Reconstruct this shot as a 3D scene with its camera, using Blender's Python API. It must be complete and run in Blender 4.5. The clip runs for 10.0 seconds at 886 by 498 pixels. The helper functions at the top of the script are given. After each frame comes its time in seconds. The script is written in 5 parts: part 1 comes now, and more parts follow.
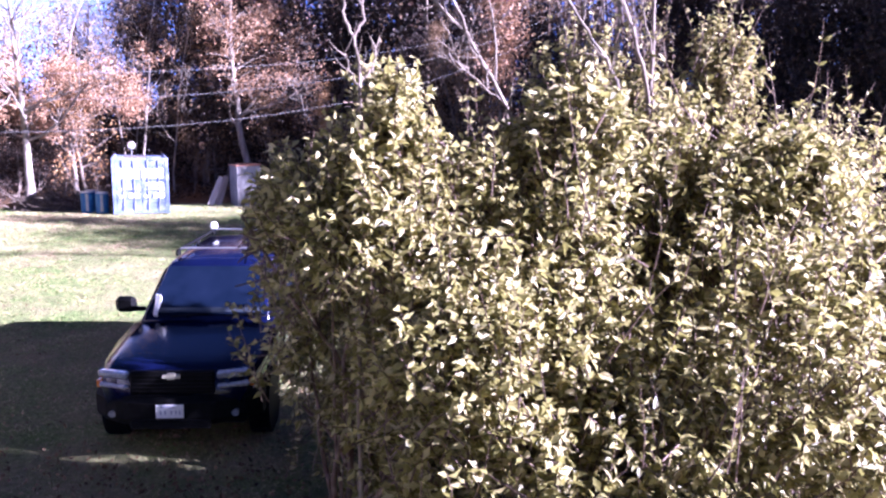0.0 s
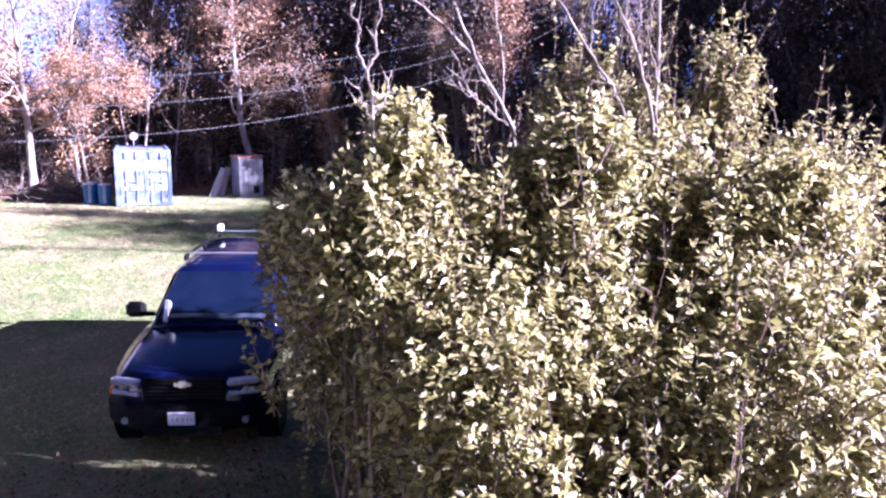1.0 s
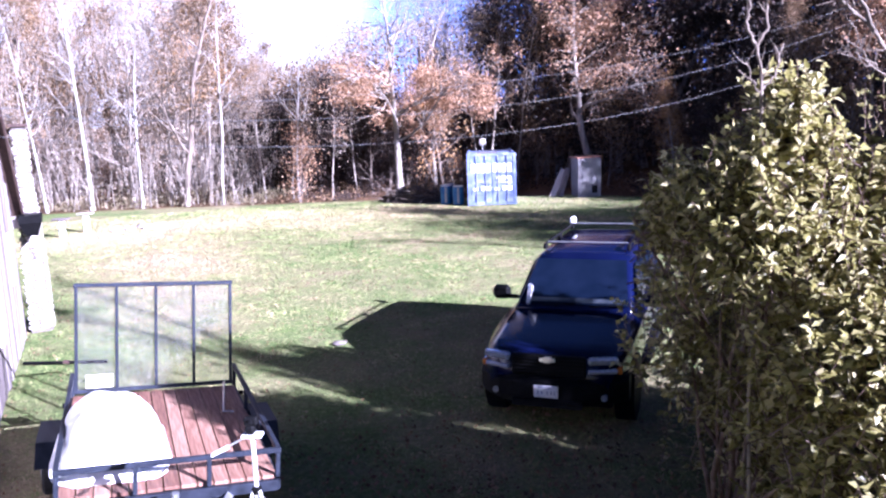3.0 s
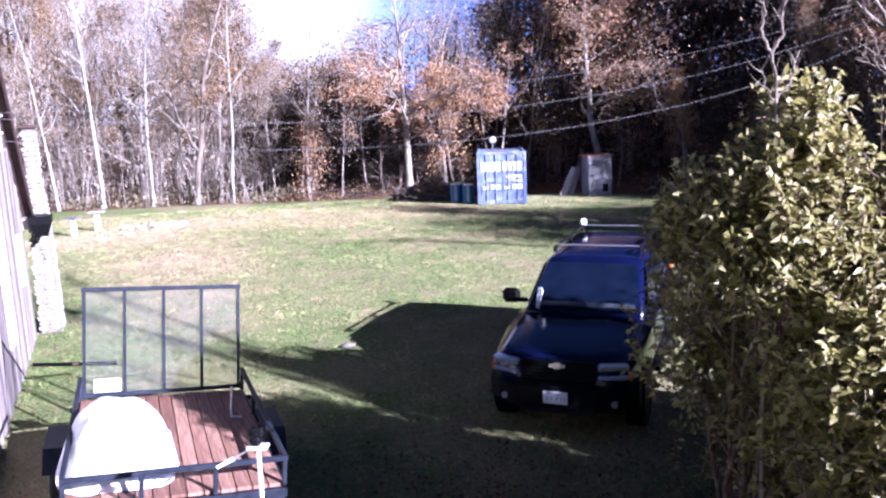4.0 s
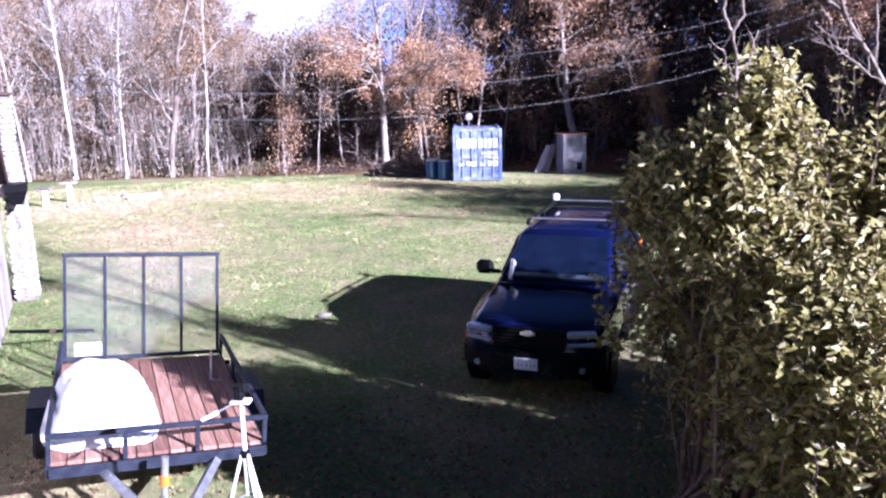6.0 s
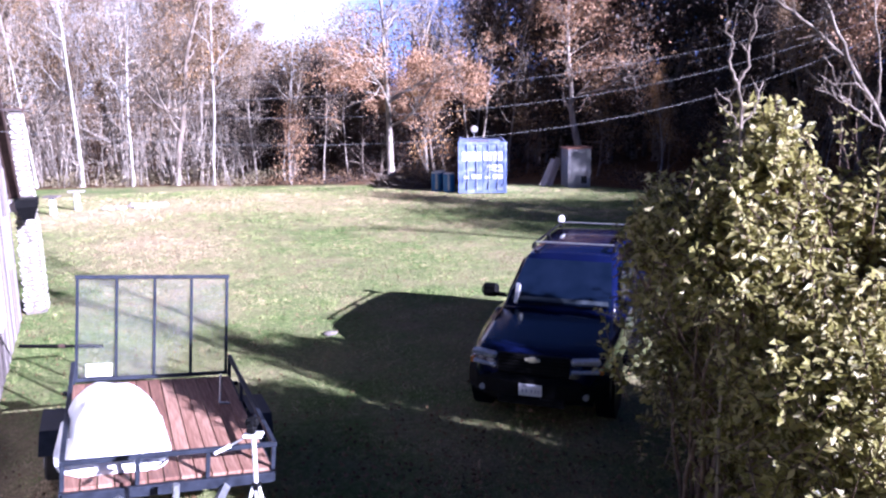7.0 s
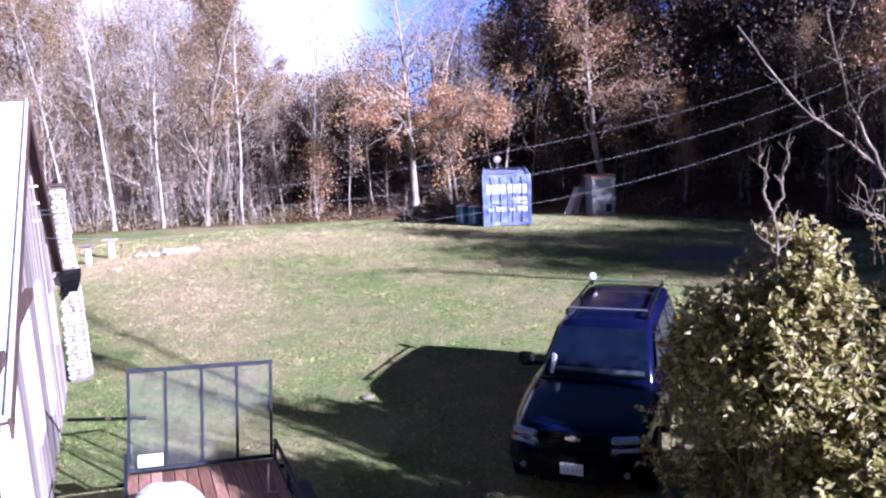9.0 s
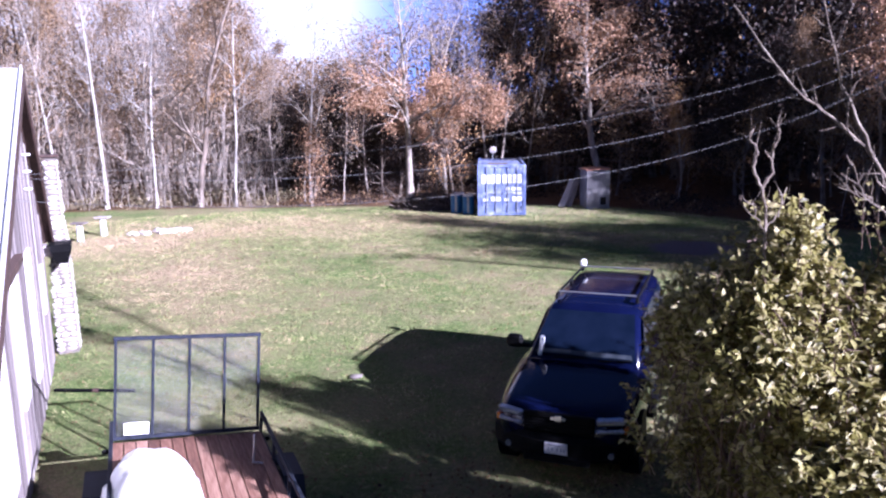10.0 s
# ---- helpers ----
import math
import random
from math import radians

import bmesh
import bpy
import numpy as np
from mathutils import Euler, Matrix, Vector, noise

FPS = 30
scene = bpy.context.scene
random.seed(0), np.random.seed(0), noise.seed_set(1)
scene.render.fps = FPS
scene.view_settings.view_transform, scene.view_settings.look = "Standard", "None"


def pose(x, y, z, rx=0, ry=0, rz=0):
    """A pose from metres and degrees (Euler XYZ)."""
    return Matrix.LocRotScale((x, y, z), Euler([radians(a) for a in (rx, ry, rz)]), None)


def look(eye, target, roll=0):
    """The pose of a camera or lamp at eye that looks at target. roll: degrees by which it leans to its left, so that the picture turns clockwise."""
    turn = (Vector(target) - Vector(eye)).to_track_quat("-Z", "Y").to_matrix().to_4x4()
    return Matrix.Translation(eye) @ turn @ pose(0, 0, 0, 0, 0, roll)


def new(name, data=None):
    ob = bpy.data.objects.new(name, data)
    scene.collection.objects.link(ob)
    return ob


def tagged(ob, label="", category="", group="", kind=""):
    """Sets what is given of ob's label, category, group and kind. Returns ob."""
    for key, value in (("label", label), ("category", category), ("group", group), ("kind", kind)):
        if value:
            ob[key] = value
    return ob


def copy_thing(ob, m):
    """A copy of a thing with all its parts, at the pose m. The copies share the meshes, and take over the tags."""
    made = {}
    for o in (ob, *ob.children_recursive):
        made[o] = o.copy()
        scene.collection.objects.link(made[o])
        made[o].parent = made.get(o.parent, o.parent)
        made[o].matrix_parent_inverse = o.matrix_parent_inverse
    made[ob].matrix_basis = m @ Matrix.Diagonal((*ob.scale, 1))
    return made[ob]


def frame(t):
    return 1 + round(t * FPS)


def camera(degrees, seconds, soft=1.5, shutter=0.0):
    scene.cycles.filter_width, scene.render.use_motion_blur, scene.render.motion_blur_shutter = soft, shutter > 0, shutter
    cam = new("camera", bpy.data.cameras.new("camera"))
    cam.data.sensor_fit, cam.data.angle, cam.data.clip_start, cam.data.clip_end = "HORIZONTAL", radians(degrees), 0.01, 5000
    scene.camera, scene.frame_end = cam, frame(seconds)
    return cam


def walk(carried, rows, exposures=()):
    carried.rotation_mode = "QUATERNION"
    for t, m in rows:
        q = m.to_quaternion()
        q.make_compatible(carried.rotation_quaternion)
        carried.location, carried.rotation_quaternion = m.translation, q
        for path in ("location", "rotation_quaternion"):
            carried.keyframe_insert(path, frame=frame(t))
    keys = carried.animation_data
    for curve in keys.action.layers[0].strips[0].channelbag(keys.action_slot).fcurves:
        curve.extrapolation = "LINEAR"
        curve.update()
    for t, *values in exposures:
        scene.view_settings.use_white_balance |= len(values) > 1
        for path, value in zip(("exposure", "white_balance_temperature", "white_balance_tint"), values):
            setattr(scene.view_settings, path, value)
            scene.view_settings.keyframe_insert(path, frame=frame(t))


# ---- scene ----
cam = camera(60.0, 10.0, soft=2.3)
EXPOSURES = [(0, 3.06, 4780, 50), (1.5, 3.04, 4680, 51), (2.0, 2.98, 4640, 51), (2.5, 2.86, 4640, 42), (4.0, 2.36, 4740, 37), (7.0, 2.42, 4720, 37), (8.5, 2.1, 4790, 37), (10, 2.08, 4800, 37)]
PATH = [
    (0, (1.115, -4.12, 4.066), (1.845, -2.284, 3.756), 0.6),
    (0.5, (1.073, -4.186, 4.27), (1.803, -2.36, 3.904), 1.8),
    (1, (0.994, -4.201, 4.404), (1.723, -2.371, 4.058), 0.8),
    (1.5, (0.839, -4.263, 4.397), (1.496, -2.401, 4.079), 0.9),
    (2, (0.624, -4.403, 4.287), (1.005, -2.47, 3.938), 1.6),
    (2.5, (0.524, -4.509, 4.276), (0.606, -2.544, 3.912), -0.9),
    (2.7, (0.525, -4.514, 4.244), (0.493, -2.54, 3.922), -1.6),
    (3.8, (0.524, -4.391, 4.326), (0.387, -2.428, 3.968), -2.7),
    (4, (0.543, -4.391, 4.343), (0.42, -2.424, 4.008), -2.3),
    (4.5, (0.564, -4.459, 4.382), (0.496, -2.491, 4.031), 0.2),
    (5, (0.576, -4.553, 4.333), (0.515, -2.59, 3.952), -0.6),
    (5.5, (0.56, -4.632, 4.284), (0.5, -2.673, 3.884), -1.4),
    (7, (0.491, -4.793, 4.595), (0.425, -2.83, 4.218), -0.6),
    (7.5, (0.449, -4.81, 5.243), (0.343, -2.859, 4.817), -1.2),
    (8, (0.409, -4.79, 5.733), (0.271, -2.839, 5.315), -2.8),
    (8.5, (0.345, -4.834, 5.775), (0.21, -2.875, 5.391), -3.1),
    (9, (0.337, -4.846, 5.598), (0.211, -2.878, 5.26), -2.8),
    (9.5, (0.356, -4.867, 5.462), (0.242, -2.908, 5.08), -2.2),
    (10, (0.367, -4.898, 5.389), (0.257, -2.933, 5.031), -1.0),
]
walk(cam, [(t, look(eye, target, roll)) for t, eye, target, roll in PATH], EXPOSURES)

# ---- world, sun, exposure ----
SUN = Vector((0.785, -0.50, 0.395)).normalized()
world = bpy.data.worlds.new("world")
scene.world = world
world.use_nodes = True
wn = world.node_tree
sky = wn.nodes.new("ShaderNodeTexSky")
sky.sky_type, sky.sun_disc = "NISHITA", False
sky.sun_elevation = math.asin(SUN.z)
sky.sun_rotation = math.atan2(SUN.x, SUN.y)
sky.air_density, sky.dust_density = 0.10, 0.03
wn.nodes["Background"].inputs["Strength"].default_value = 0.05
wn.links.new(sky.outputs["Color"], wn.nodes["Background"].inputs["Color"])
sun_data = bpy.data.lights.new("sun", "SUN")
sun_data.energy, sun_data.angle, sun_data.color = 5.0, radians(0.6), (1.0, 0.885, 0.73)
sun = new("sun", sun_data)
sun.matrix_world = look((60, -40, 40), Vector((60, -40, 40)) - SUN)


# ---- materials ----


def ramp_node(nt, stops):
    node = nt.nodes.new("ShaderNodeValToRGB")
    cr = node.color_ramp
    while len(cr.elements) < len(stops):
        cr.elements.new(0.5)
    for el, (p, c) in zip(cr.elements, stops):
        el.position, el.color = p, (*c, 1)
    return node


def material(name, colors, rough=0.7, metal=0.0, scale=6.0, detail=6.0, bump=0.0, bump_scale=40.0,
             stretch=(1, 1, 1), island=0.0, random_object=0.0, spec=0.5, coat=0.0, rough_var=0.0, thin=0.0, grit=0.5, edge=0.12):
    """Noise-mixed colours with fine relief; island / random_object shift the mix piece by piece."""
    m = bpy.data.materials.new(name)
    m.use_nodes = True
    nt = m.node_tree
    b = nt.nodes["Principled BSDF"]
    b.inputs["Roughness"].default_value, b.inputs["Metallic"].default_value = rough, metal
    b.inputs["Specular IOR Level"].default_value, b.inputs["Coat Weight"].default_value = spec, coat
    tc = nt.nodes.new("ShaderNodeTexCoord")
    mp = nt.nodes.new("ShaderNodeMapping")
    mp.inputs["Scale"].default_value = stretch
    nt.links.new(tc.outputs["Object"], mp.inputs["Vector"])
    nz = nt.nodes.new("ShaderNodeTexNoise")
    nz.inputs["Scale"].default_value, nz.inputs["Detail"].default_value = scale, detail
    nz.inputs["Roughness"].default_value = grit
    nt.links.new(mp.outputs["Vector"], nz.inputs["Vector"])
    fac = nz.outputs["Fac"]
    for amount, kind in ((island, "island"), (random_object, "object")):
        if amount:
            if kind == "island":
                src = nt.nodes.new("ShaderNodeNewGeometry").outputs["Random Per Island"]
            else:
                src = nt.nodes.new("ShaderNodeObjectInfo").outputs["Random"]
            mix = nt.nodes.new("ShaderNodeMix")
            mix.inputs[0].default_value = amount
            nt.links.new(fac, mix.inputs[2])
            nt.links.new(src, mix.inputs[3])
            fac = mix.outputs[0]
    if island:
        wide = nt.nodes.new("ShaderNodeMapRange")
        wide.inputs["From Min"].default_value, wide.inputs["From Max"].default_value = edge, 1 - edge
        nt.links.new(fac, wide.inputs["Value"])
        fac = wide.outputs["Result"]
    n = len(colors)
    cr = ramp_node(nt, [(0.28 + 0.44 * i / max(n - 1, 1) if not island else i / max(n - 1, 1), c) for i, c in enumerate(colors)])
    nt.links.new(fac, cr.inputs["Fac"])
    nt.links.new(cr.outputs["Color"], b.inputs["Base Color"])
    if rough_var:
        mr = nt.nodes.new("ShaderNodeMapRange")
        mr.inputs["To Min"].default_value, mr.inputs["To Max"].default_value = rough - rough_var, rough + rough_var
        nt.links.new(nz.outputs["Fac"], mr.inputs["Value"])
        nt.links.new(mr.outputs["Result"], b.inputs["Roughness"])
    if bump:
        nb = nt.nodes.new("ShaderNodeTexNoise")
        nb.inputs["Scale"].default_value, nb.inputs["Detail"].default_value = bump_scale, 5
        nt.links.new(mp.outputs["Vector"], nb.inputs["Vector"])
        bp = nt.nodes.new("ShaderNodeBump")
        bp.inputs["Strength"].default_value, bp.inputs["Distance"].default_value = bump, 0.02
        nt.links.new(nb.outputs["Fac"], bp.inputs["Height"])
        nt.links.new(bp.outputs["Normal"], b.inputs["Normal"])
    if thin:
        tr = nt.nodes.new("ShaderNodeBsdfTranslucent")
        nt.links.new(cr.outputs["Color"], tr.inputs["Color"])
        mx = nt.nodes.new("ShaderNodeMixShader")
        mx.inputs[0].default_value = thin
        nt.links.new(b.outputs[0], mx.inputs[1])
        nt.links.new(tr.outputs[0], mx.inputs[2])
        nt.links.new(mx.outputs[0], nt.nodes["Material Output"].inputs["Surface"])
    return m


def ground_material():
    """Mown grass with straw patches, bare leaf litter under the woods and a grey gravel spot."""
    m = bpy.data.materials.new("grass_ground")
    m.use_nodes = True
    nt = m.node_tree
    b = nt.nodes["Principled BSDF"]
    b.inputs["Roughness"].default_value = 0.95
    b.inputs["Specular IOR Level"].default_value = 0.15
    tc = nt.nodes.new("ShaderNodeTexCoord")

    def nz(scale, detail, rough=0.6):
        n = nt.nodes.new("ShaderNodeTexNoise")
        n.inputs["Scale"].default_value, n.inputs["Detail"].default_value = scale, detail
        n.inputs["Roughness"].default_value = rough
        nt.links.new(tc.outputs["Object"], n.inputs["Vector"])
        return n.outputs["Fac"]

    def mixc(f, a, c):
        n = nt.nodes.new("ShaderNodeMix")
        n.data_type = "RGBA"
        nt.links.new(f, n.inputs[0])
        nt.links.new(a, n.inputs[6])
        nt.links.new(c, n.inputs[7])
        return n.outputs[2]

    def ramp(f, stops):
        n = ramp_node(nt, stops)
        nt.links.new(f, n.inputs["Fac"])
        return n.outputs["Color"]

    grass = ramp(nz(9, 8, 0.75), [(0.3, (0.04, 0.07, 0.02)), (0.5, (0.13, 0.185, 0.055)), (0.72, (0.31, 0.33, 0.13))])
    straw = ramp(nz(14, 8, 0.75), [(0.3, (0.17, 0.135, 0.075)), (0.7, (0.46, 0.36, 0.23))])
    litter = ramp(nz(7, 9, 0.8), [(0.3, (0.05, 0.03, 0.018)), (0.55, (0.14, 0.08, 0.04)), (0.75, (0.27, 0.17, 0.09))])
    patch = ramp(nz(0.16, 8, 0.7), [(0.42, (0, 0, 0)), (0.6, (0.85, 0.85, 0.85))])
    da, dm = nt.nodes.new("ShaderNodeAttribute"), nt.nodes.new("ShaderNodeMath")
    da.attribute_name, dm.operation = "dry", "MAXIMUM"
    nt.links.new(da.outputs["Fac"], dm.inputs[0])
    nt.links.new(patch, dm.inputs[1])
    col = mixc(dm.outputs[0], grass, straw)
    at = nt.nodes.new("ShaderNodeAttribute")
    at.attribute_name = "woods"
    edge = nt.nodes.new("ShaderNodeMath")
    edge.operation = "ADD"
    nt.links.new(at.outputs["Fac"], edge.inputs[0])
    sh = nt.nodes.new("ShaderNodeMapRange")
    sh.inputs["To Min"].default_value, sh.inputs["To Max"].default_value = -0.35, 0.35
    nt.links.new(nz(0.9, 6), sh.inputs["Value"])
    nt.links.new(sh.outputs["Result"], edge.inputs[1])
    col = mixc(ramp(edge.outputs[0], [(0.35, (0, 0, 0)), (0.65, (1, 1, 1))]), col, litter)
    gravel = ramp(nz(16, 8, 0.8), [(0.3, (0.12, 0.10, 0.10)), (0.7, (0.27, 0.235, 0.235))])
    ga = nt.nodes.new("ShaderNodeAttribute")
    ga.attribute_name = "gravel"
    g2 = nt.nodes.new("ShaderNodeMath")
    g2.operation = "ADD"
    nt.links.new(ga.outputs["Fac"], g2.inputs[0])
    nt.links.new(sh.outputs["Result"], g2.inputs[1])
    col = mixc(ramp(g2.outputs[0], [(0.4, (0, 0, 0)), (0.6, (1, 1, 1))]), col, gravel)
    nt.links.new(col, b.inputs["Base Color"])
    bp = nt.nodes.new("ShaderNodeBump")
    bp.inputs["Strength"].default_value, bp.inputs["Distance"].default_value = 0.8, 0.06
    nt.links.new(nz(22, 8, 0.8), bp.inputs["Height"])
    nt.links.new(bp.outputs["Normal"], b.inputs["Normal"])
    return m


def grass_material():
    """Blades that follow broad, middling and fine drifts of green, straw and tan."""
    m = bpy.data.materials.new("grass_blade")
    m.use_nodes = True
    nt = m.node_tree
    b = nt.nodes["Principled BSDF"]
    b.inputs["Roughness"].default_value, b.inputs["Specular IOR Level"].default_value = 0.75, 0.2
    tc = nt.nodes.new("ShaderNodeTexCoord")
    total = None
    drifts = [(0.2, 6, 0.46), (1.9, 5, 0.29), (6.0, 4, 0.20)]
    for scale, detail, share in drifts:
        n = nt.nodes.new("ShaderNodeTexNoise")
        n.inputs["Scale"].default_value, n.inputs["Detail"].default_value, n.inputs["Roughness"].default_value = scale, detail, 0.6
        nt.links.new(tc.outputs["Object"], n.inputs["Vector"])
        k = nt.nodes.new("ShaderNodeMath")
        k.operation = "MULTIPLY_ADD"
        k.inputs[1].default_value, k.inputs[2].default_value = share, 0.0
        nt.links.new(n.outputs["Fac"], k.inputs[0])
        if total is not None:
            nt.links.new(total, k.inputs[2])
        total = k.outputs[0]
    k = nt.nodes.new("ShaderNodeMath")
    k.operation = "MULTIPLY_ADD"
    k.inputs[1].default_value = 0.10
    nt.links.new(nt.nodes.new("ShaderNodeNewGeometry").outputs["Random Per Island"], k.inputs[0])
    nt.links.new(total, k.inputs[2])
    da, dm = nt.nodes.new("ShaderNodeAttribute"), nt.nodes.new("ShaderNodeMath")
    da.attribute_name, dm.operation, dm.inputs[1].default_value = "dry", "MULTIPLY_ADD", 0.07
    nt.links.new(da.outputs["Fac"], dm.inputs[0])
    nt.links.new(k.outputs[0], dm.inputs[2])
    k = dm
    cr = ramp_node(nt, [(0.435, (0.045, 0.08, 0.02)), (0.485, (0.15, 0.225, 0.062)), (0.525, (0.30, 0.375, 0.12)), (0.56, (0.47, 0.47, 0.205)), (0.60, (0.64, 0.49, 0.31))])
    nt.links.new(k.outputs[0], cr.inputs["Fac"])
    nt.links.new(cr.outputs["Color"], b.inputs["Base Color"])
    tr = nt.nodes.new("ShaderNodeBsdfTranslucent")
    nt.links.new(cr.outputs["Color"], tr.inputs["Color"])
    mx = nt.nodes.new("ShaderNodeMixShader")
    mx.inputs[0].default_value = 0.2
    nt.links.new(b.outputs[0], mx.inputs[1])
    nt.links.new(tr.outputs[0], mx.inputs[2])
    nt.links.new(mx.outputs[0], nt.nodes["Material Output"].inputs["Surface"])
    return m


M_GROUND = ground_material()
M_BARK_PALE = material("pale_bark", [(0.12, 0.10, 0.08), (0.25, 0.215, 0.18), (0.42, 0.375, 0.325)], 0.9, scale=5, stretch=(1, 1, 0.25), bump=0.6, bump_scale=14)
M_BARK_WHITE = material("white_bark", [(0.17, 0.15, 0.135), (0.34, 0.315, 0.285), (0.50, 0.475, 0.44)], 0.85, scale=4, stretch=(1, 1, 0.3), bump=0.5, bump_scale=14)
M_BARK_DARK = material("dark_bark", [(0.06, 0.045, 0.035), (0.15, 0.12, 0.095), (0.26, 0.21, 0.17)], 0.92, scale=6, stretch=(1, 1, 0.2), bump=0.7, bump_scale=16)
M_TWIG = material("shrub_bark", [(0.05, 0.032, 0.024), (0.13, 0.085, 0.062), (0.25, 0.18, 0.14)], 0.85, scale=9, bump=0.4)
M_SAPLING = material("sapling_bark", [(0.07, 0.053, 0.042), (0.17, 0.135, 0.105), (0.32, 0.27, 0.22)], 0.85, scale=9, stretch=(1, 1, 0.3), bump=0.4, bump_scale=25)
M_LEAF_SHRUB = material("waxy_green_leaf", [(0.08, 0.074, 0.024), (0.20, 0.187, 0.05), (0.33, 0.305, 0.098), (0.44, 0.397, 0.165), (0.54, 0.48, 0.265)], 0.42, scale=4, island=0.75, spec=0.5, bump=0.25, bump_scale=60, thin=0.46)
M_LEAF_YELLOW = material("yellow_green_leaf", [(0.13, 0.125, 0.042), (0.28, 0.26, 0.09), (0.41, 0.37, 0.145), (0.53, 0.45, 0.21)], 0.5, scale=4, island=0.75, spec=0.4, thin=0.42)
M_LEAF_OAK = material("russet_leaf", [(0.12, 0.06, 0.026), (0.28, 0.15, 0.078), (0.41, 0.25, 0.14), (0.50, 0.345, 0.21)], 0.7, scale=2, island=0.7, thin=0.25)
M_LEAF_BROWN = material("brown_leaf", [(0.05, 0.032, 0.014), (0.14, 0.085, 0.04), (0.23, 0.145, 0.07), (0.33, 0.225, 0.12)], 0.75, scale=2, island=0.7, thin=0.2)
M_LEAF_GOLD = material("orange_leaf", [(0.20, 0.09, 0.025), (0.34, 0.17, 0.06), (0.44, 0.26, 0.10), (0.50, 0.34, 0.17)], 0.7, scale=2, island=0.7, thin=0.25)
M_LEAF_GREY = material("pale_dry_leaf", [(0.25, 0.19, 0.13), (0.41, 0.32, 0.235), (0.55, 0.45, 0.34)], 0.8, scale=2, island=0.7, thin=0.2)
M_WEED = material("dry_tan_weed", [(0.10, 0.085, 0.045), (0.21, 0.175, 0.10), (0.33, 0.27, 0.165)], 0.8, scale=2, island=0.7, thin=0.2)
# brown leaf with the deep shade of the woods put into its colour
M_LEAF_SHADE = material("shade_dark_leaf", [(0.007, 0.005, 0.003), (0.018, 0.010, 0.006), (0.046, 0.019, 0.009)], 0.7, scale=2, island=0.7)
M_LEAF_EVER = material("evergreen_leaf", [(0.015, 0.03, 0.012), (0.035, 0.055, 0.02), (0.06, 0.08, 0.03)], 0.6, scale=2, island=0.7)
M_GRASS = grass_material()
M_PAINT = material("navy_car_paint", [(0.0022, 0.0034, 0.018), (0.0036, 0.0054, 0.029)], 0.13, metal=0.0, scale=3, coat=0.08, spec=0.28, rough_var=0.05)
M_BLACK = material("black_plastic", [(0.003, 0.003, 0.0034), (0.007, 0.007, 0.008)], 0.6, scale=20, spec=0.08, bump=0.1)
M_RUBBER = material("tyre_rubber", [(0.012, 0.012, 0.012), (0.03, 0.028, 0.026)], 0.85, scale=15, bump=0.2)
M_RIM = material("alloy_rim", [(0.35, 0.35, 0.36), (0.55, 0.55, 0.56)], 0.35, metal=1.0, scale=6)
M_LAMP = material("clear_lamp_lens", [(0.45, 0.46, 0.48), (0.70, 0.71, 0.73)], 0.1, metal=0.5, scale=30, coat=1.0)
M_AMBER = material("amber_lens", [(0.45, 0.12, 0.01), (0.6, 0.2, 0.02)], 0.2, scale=30, coat=1.0)
M_CARGLASS = material("tinted_car_glass", [(0.003, 0.006, 0.015), (0.006, 0.010, 0.024)], 0.07, scale=3, spec=0.035, coat=0.0)
M_EMBLEM = material("pale_gold_metal", [(0.50, 0.46, 0.34), (0.68, 0.64, 0.5)], 0.35, metal=0.2, scale=20)
M_DASH_GLARE = material("dash_glare_grey", [(0.012, 0.018, 0.026), (0.05, 0.06, 0.075)], 0.5, scale=7)
M_PLATE = material("plate_white", [(0.62, 0.63, 0.66), (0.74, 0.75, 0.77)], 0.4, scale=12)
M_INK = material("dull_blue_ink", [(0.26, 0.28, 0.38), (0.34, 0.36, 0.46)], 0.6, scale=12)
M_CONT = material("blue_container_paint", [(0.09, 0.125, 0.27), (0.16, 0.20, 0.38), (0.36, 0.40, 0.52)], 0.5, scale=2.2, bump=0.15, bump_scale=20, rough_var=0.15)
M_CONTWHITE = material("faded_white_decal", [(0.46, 0.48, 0.55), (0.80, 0.81, 0.83)], 0.6, scale=9)
M_STEEL = material("galvanised_steel", [(0.32, 0.33, 0.35), (0.52, 0.53, 0.55)], 0.4, metal=0.8, scale=14, rough_var=0.12)
M_TRAILER = material("black_trailer_steel", [(0.010, 0.012, 0.018), (0.024, 0.028, 0.042)], 0.5, metal=0.0, scale=10, spec=0.14, rough_var=0.1)
M_DECK = material("red_brown_deck_board", [(0.08, 0.036, 0.024), (0.20, 0.098, 0.064), (0.37, 0.225, 0.16)], 0.7, scale=5, stretch=(6, 0.6, 1), random_object=0.35, bump=0.5, bump_scale=18)
M_TARP = material("white_tarp", [(0.70, 0.70, 0.70), (0.84, 0.84, 0.83)], 0.55, scale=5, bump=0.3, bump_scale=9)
M_BARRELBLUE = material("blue_plastic", [(0.02, 0.10, 0.30), (0.05, 0.22, 0.46)], 0.4, scale=5)
M_BOARD = material("weathered_board", [(0.11, 0.09, 0.088), (0.24, 0.205, 0.20), (0.40, 0.36, 0.35)], 0.9, scale=4, stretch=(5, 5, 0.35), random_object=0.45, bump=0.6, bump_scale=16)
M_TRIMDARK = material("dark_brown_trim", [(0.035, 0.02, 0.016), (0.08, 0.045, 0.035)], 0.8, scale=6, bump=0.3)
M_WHITE = material("white_paint", [(0.66, 0.66, 0.67), (0.82, 0.82, 0.82)], 0.6, scale=5, bump=0.15)
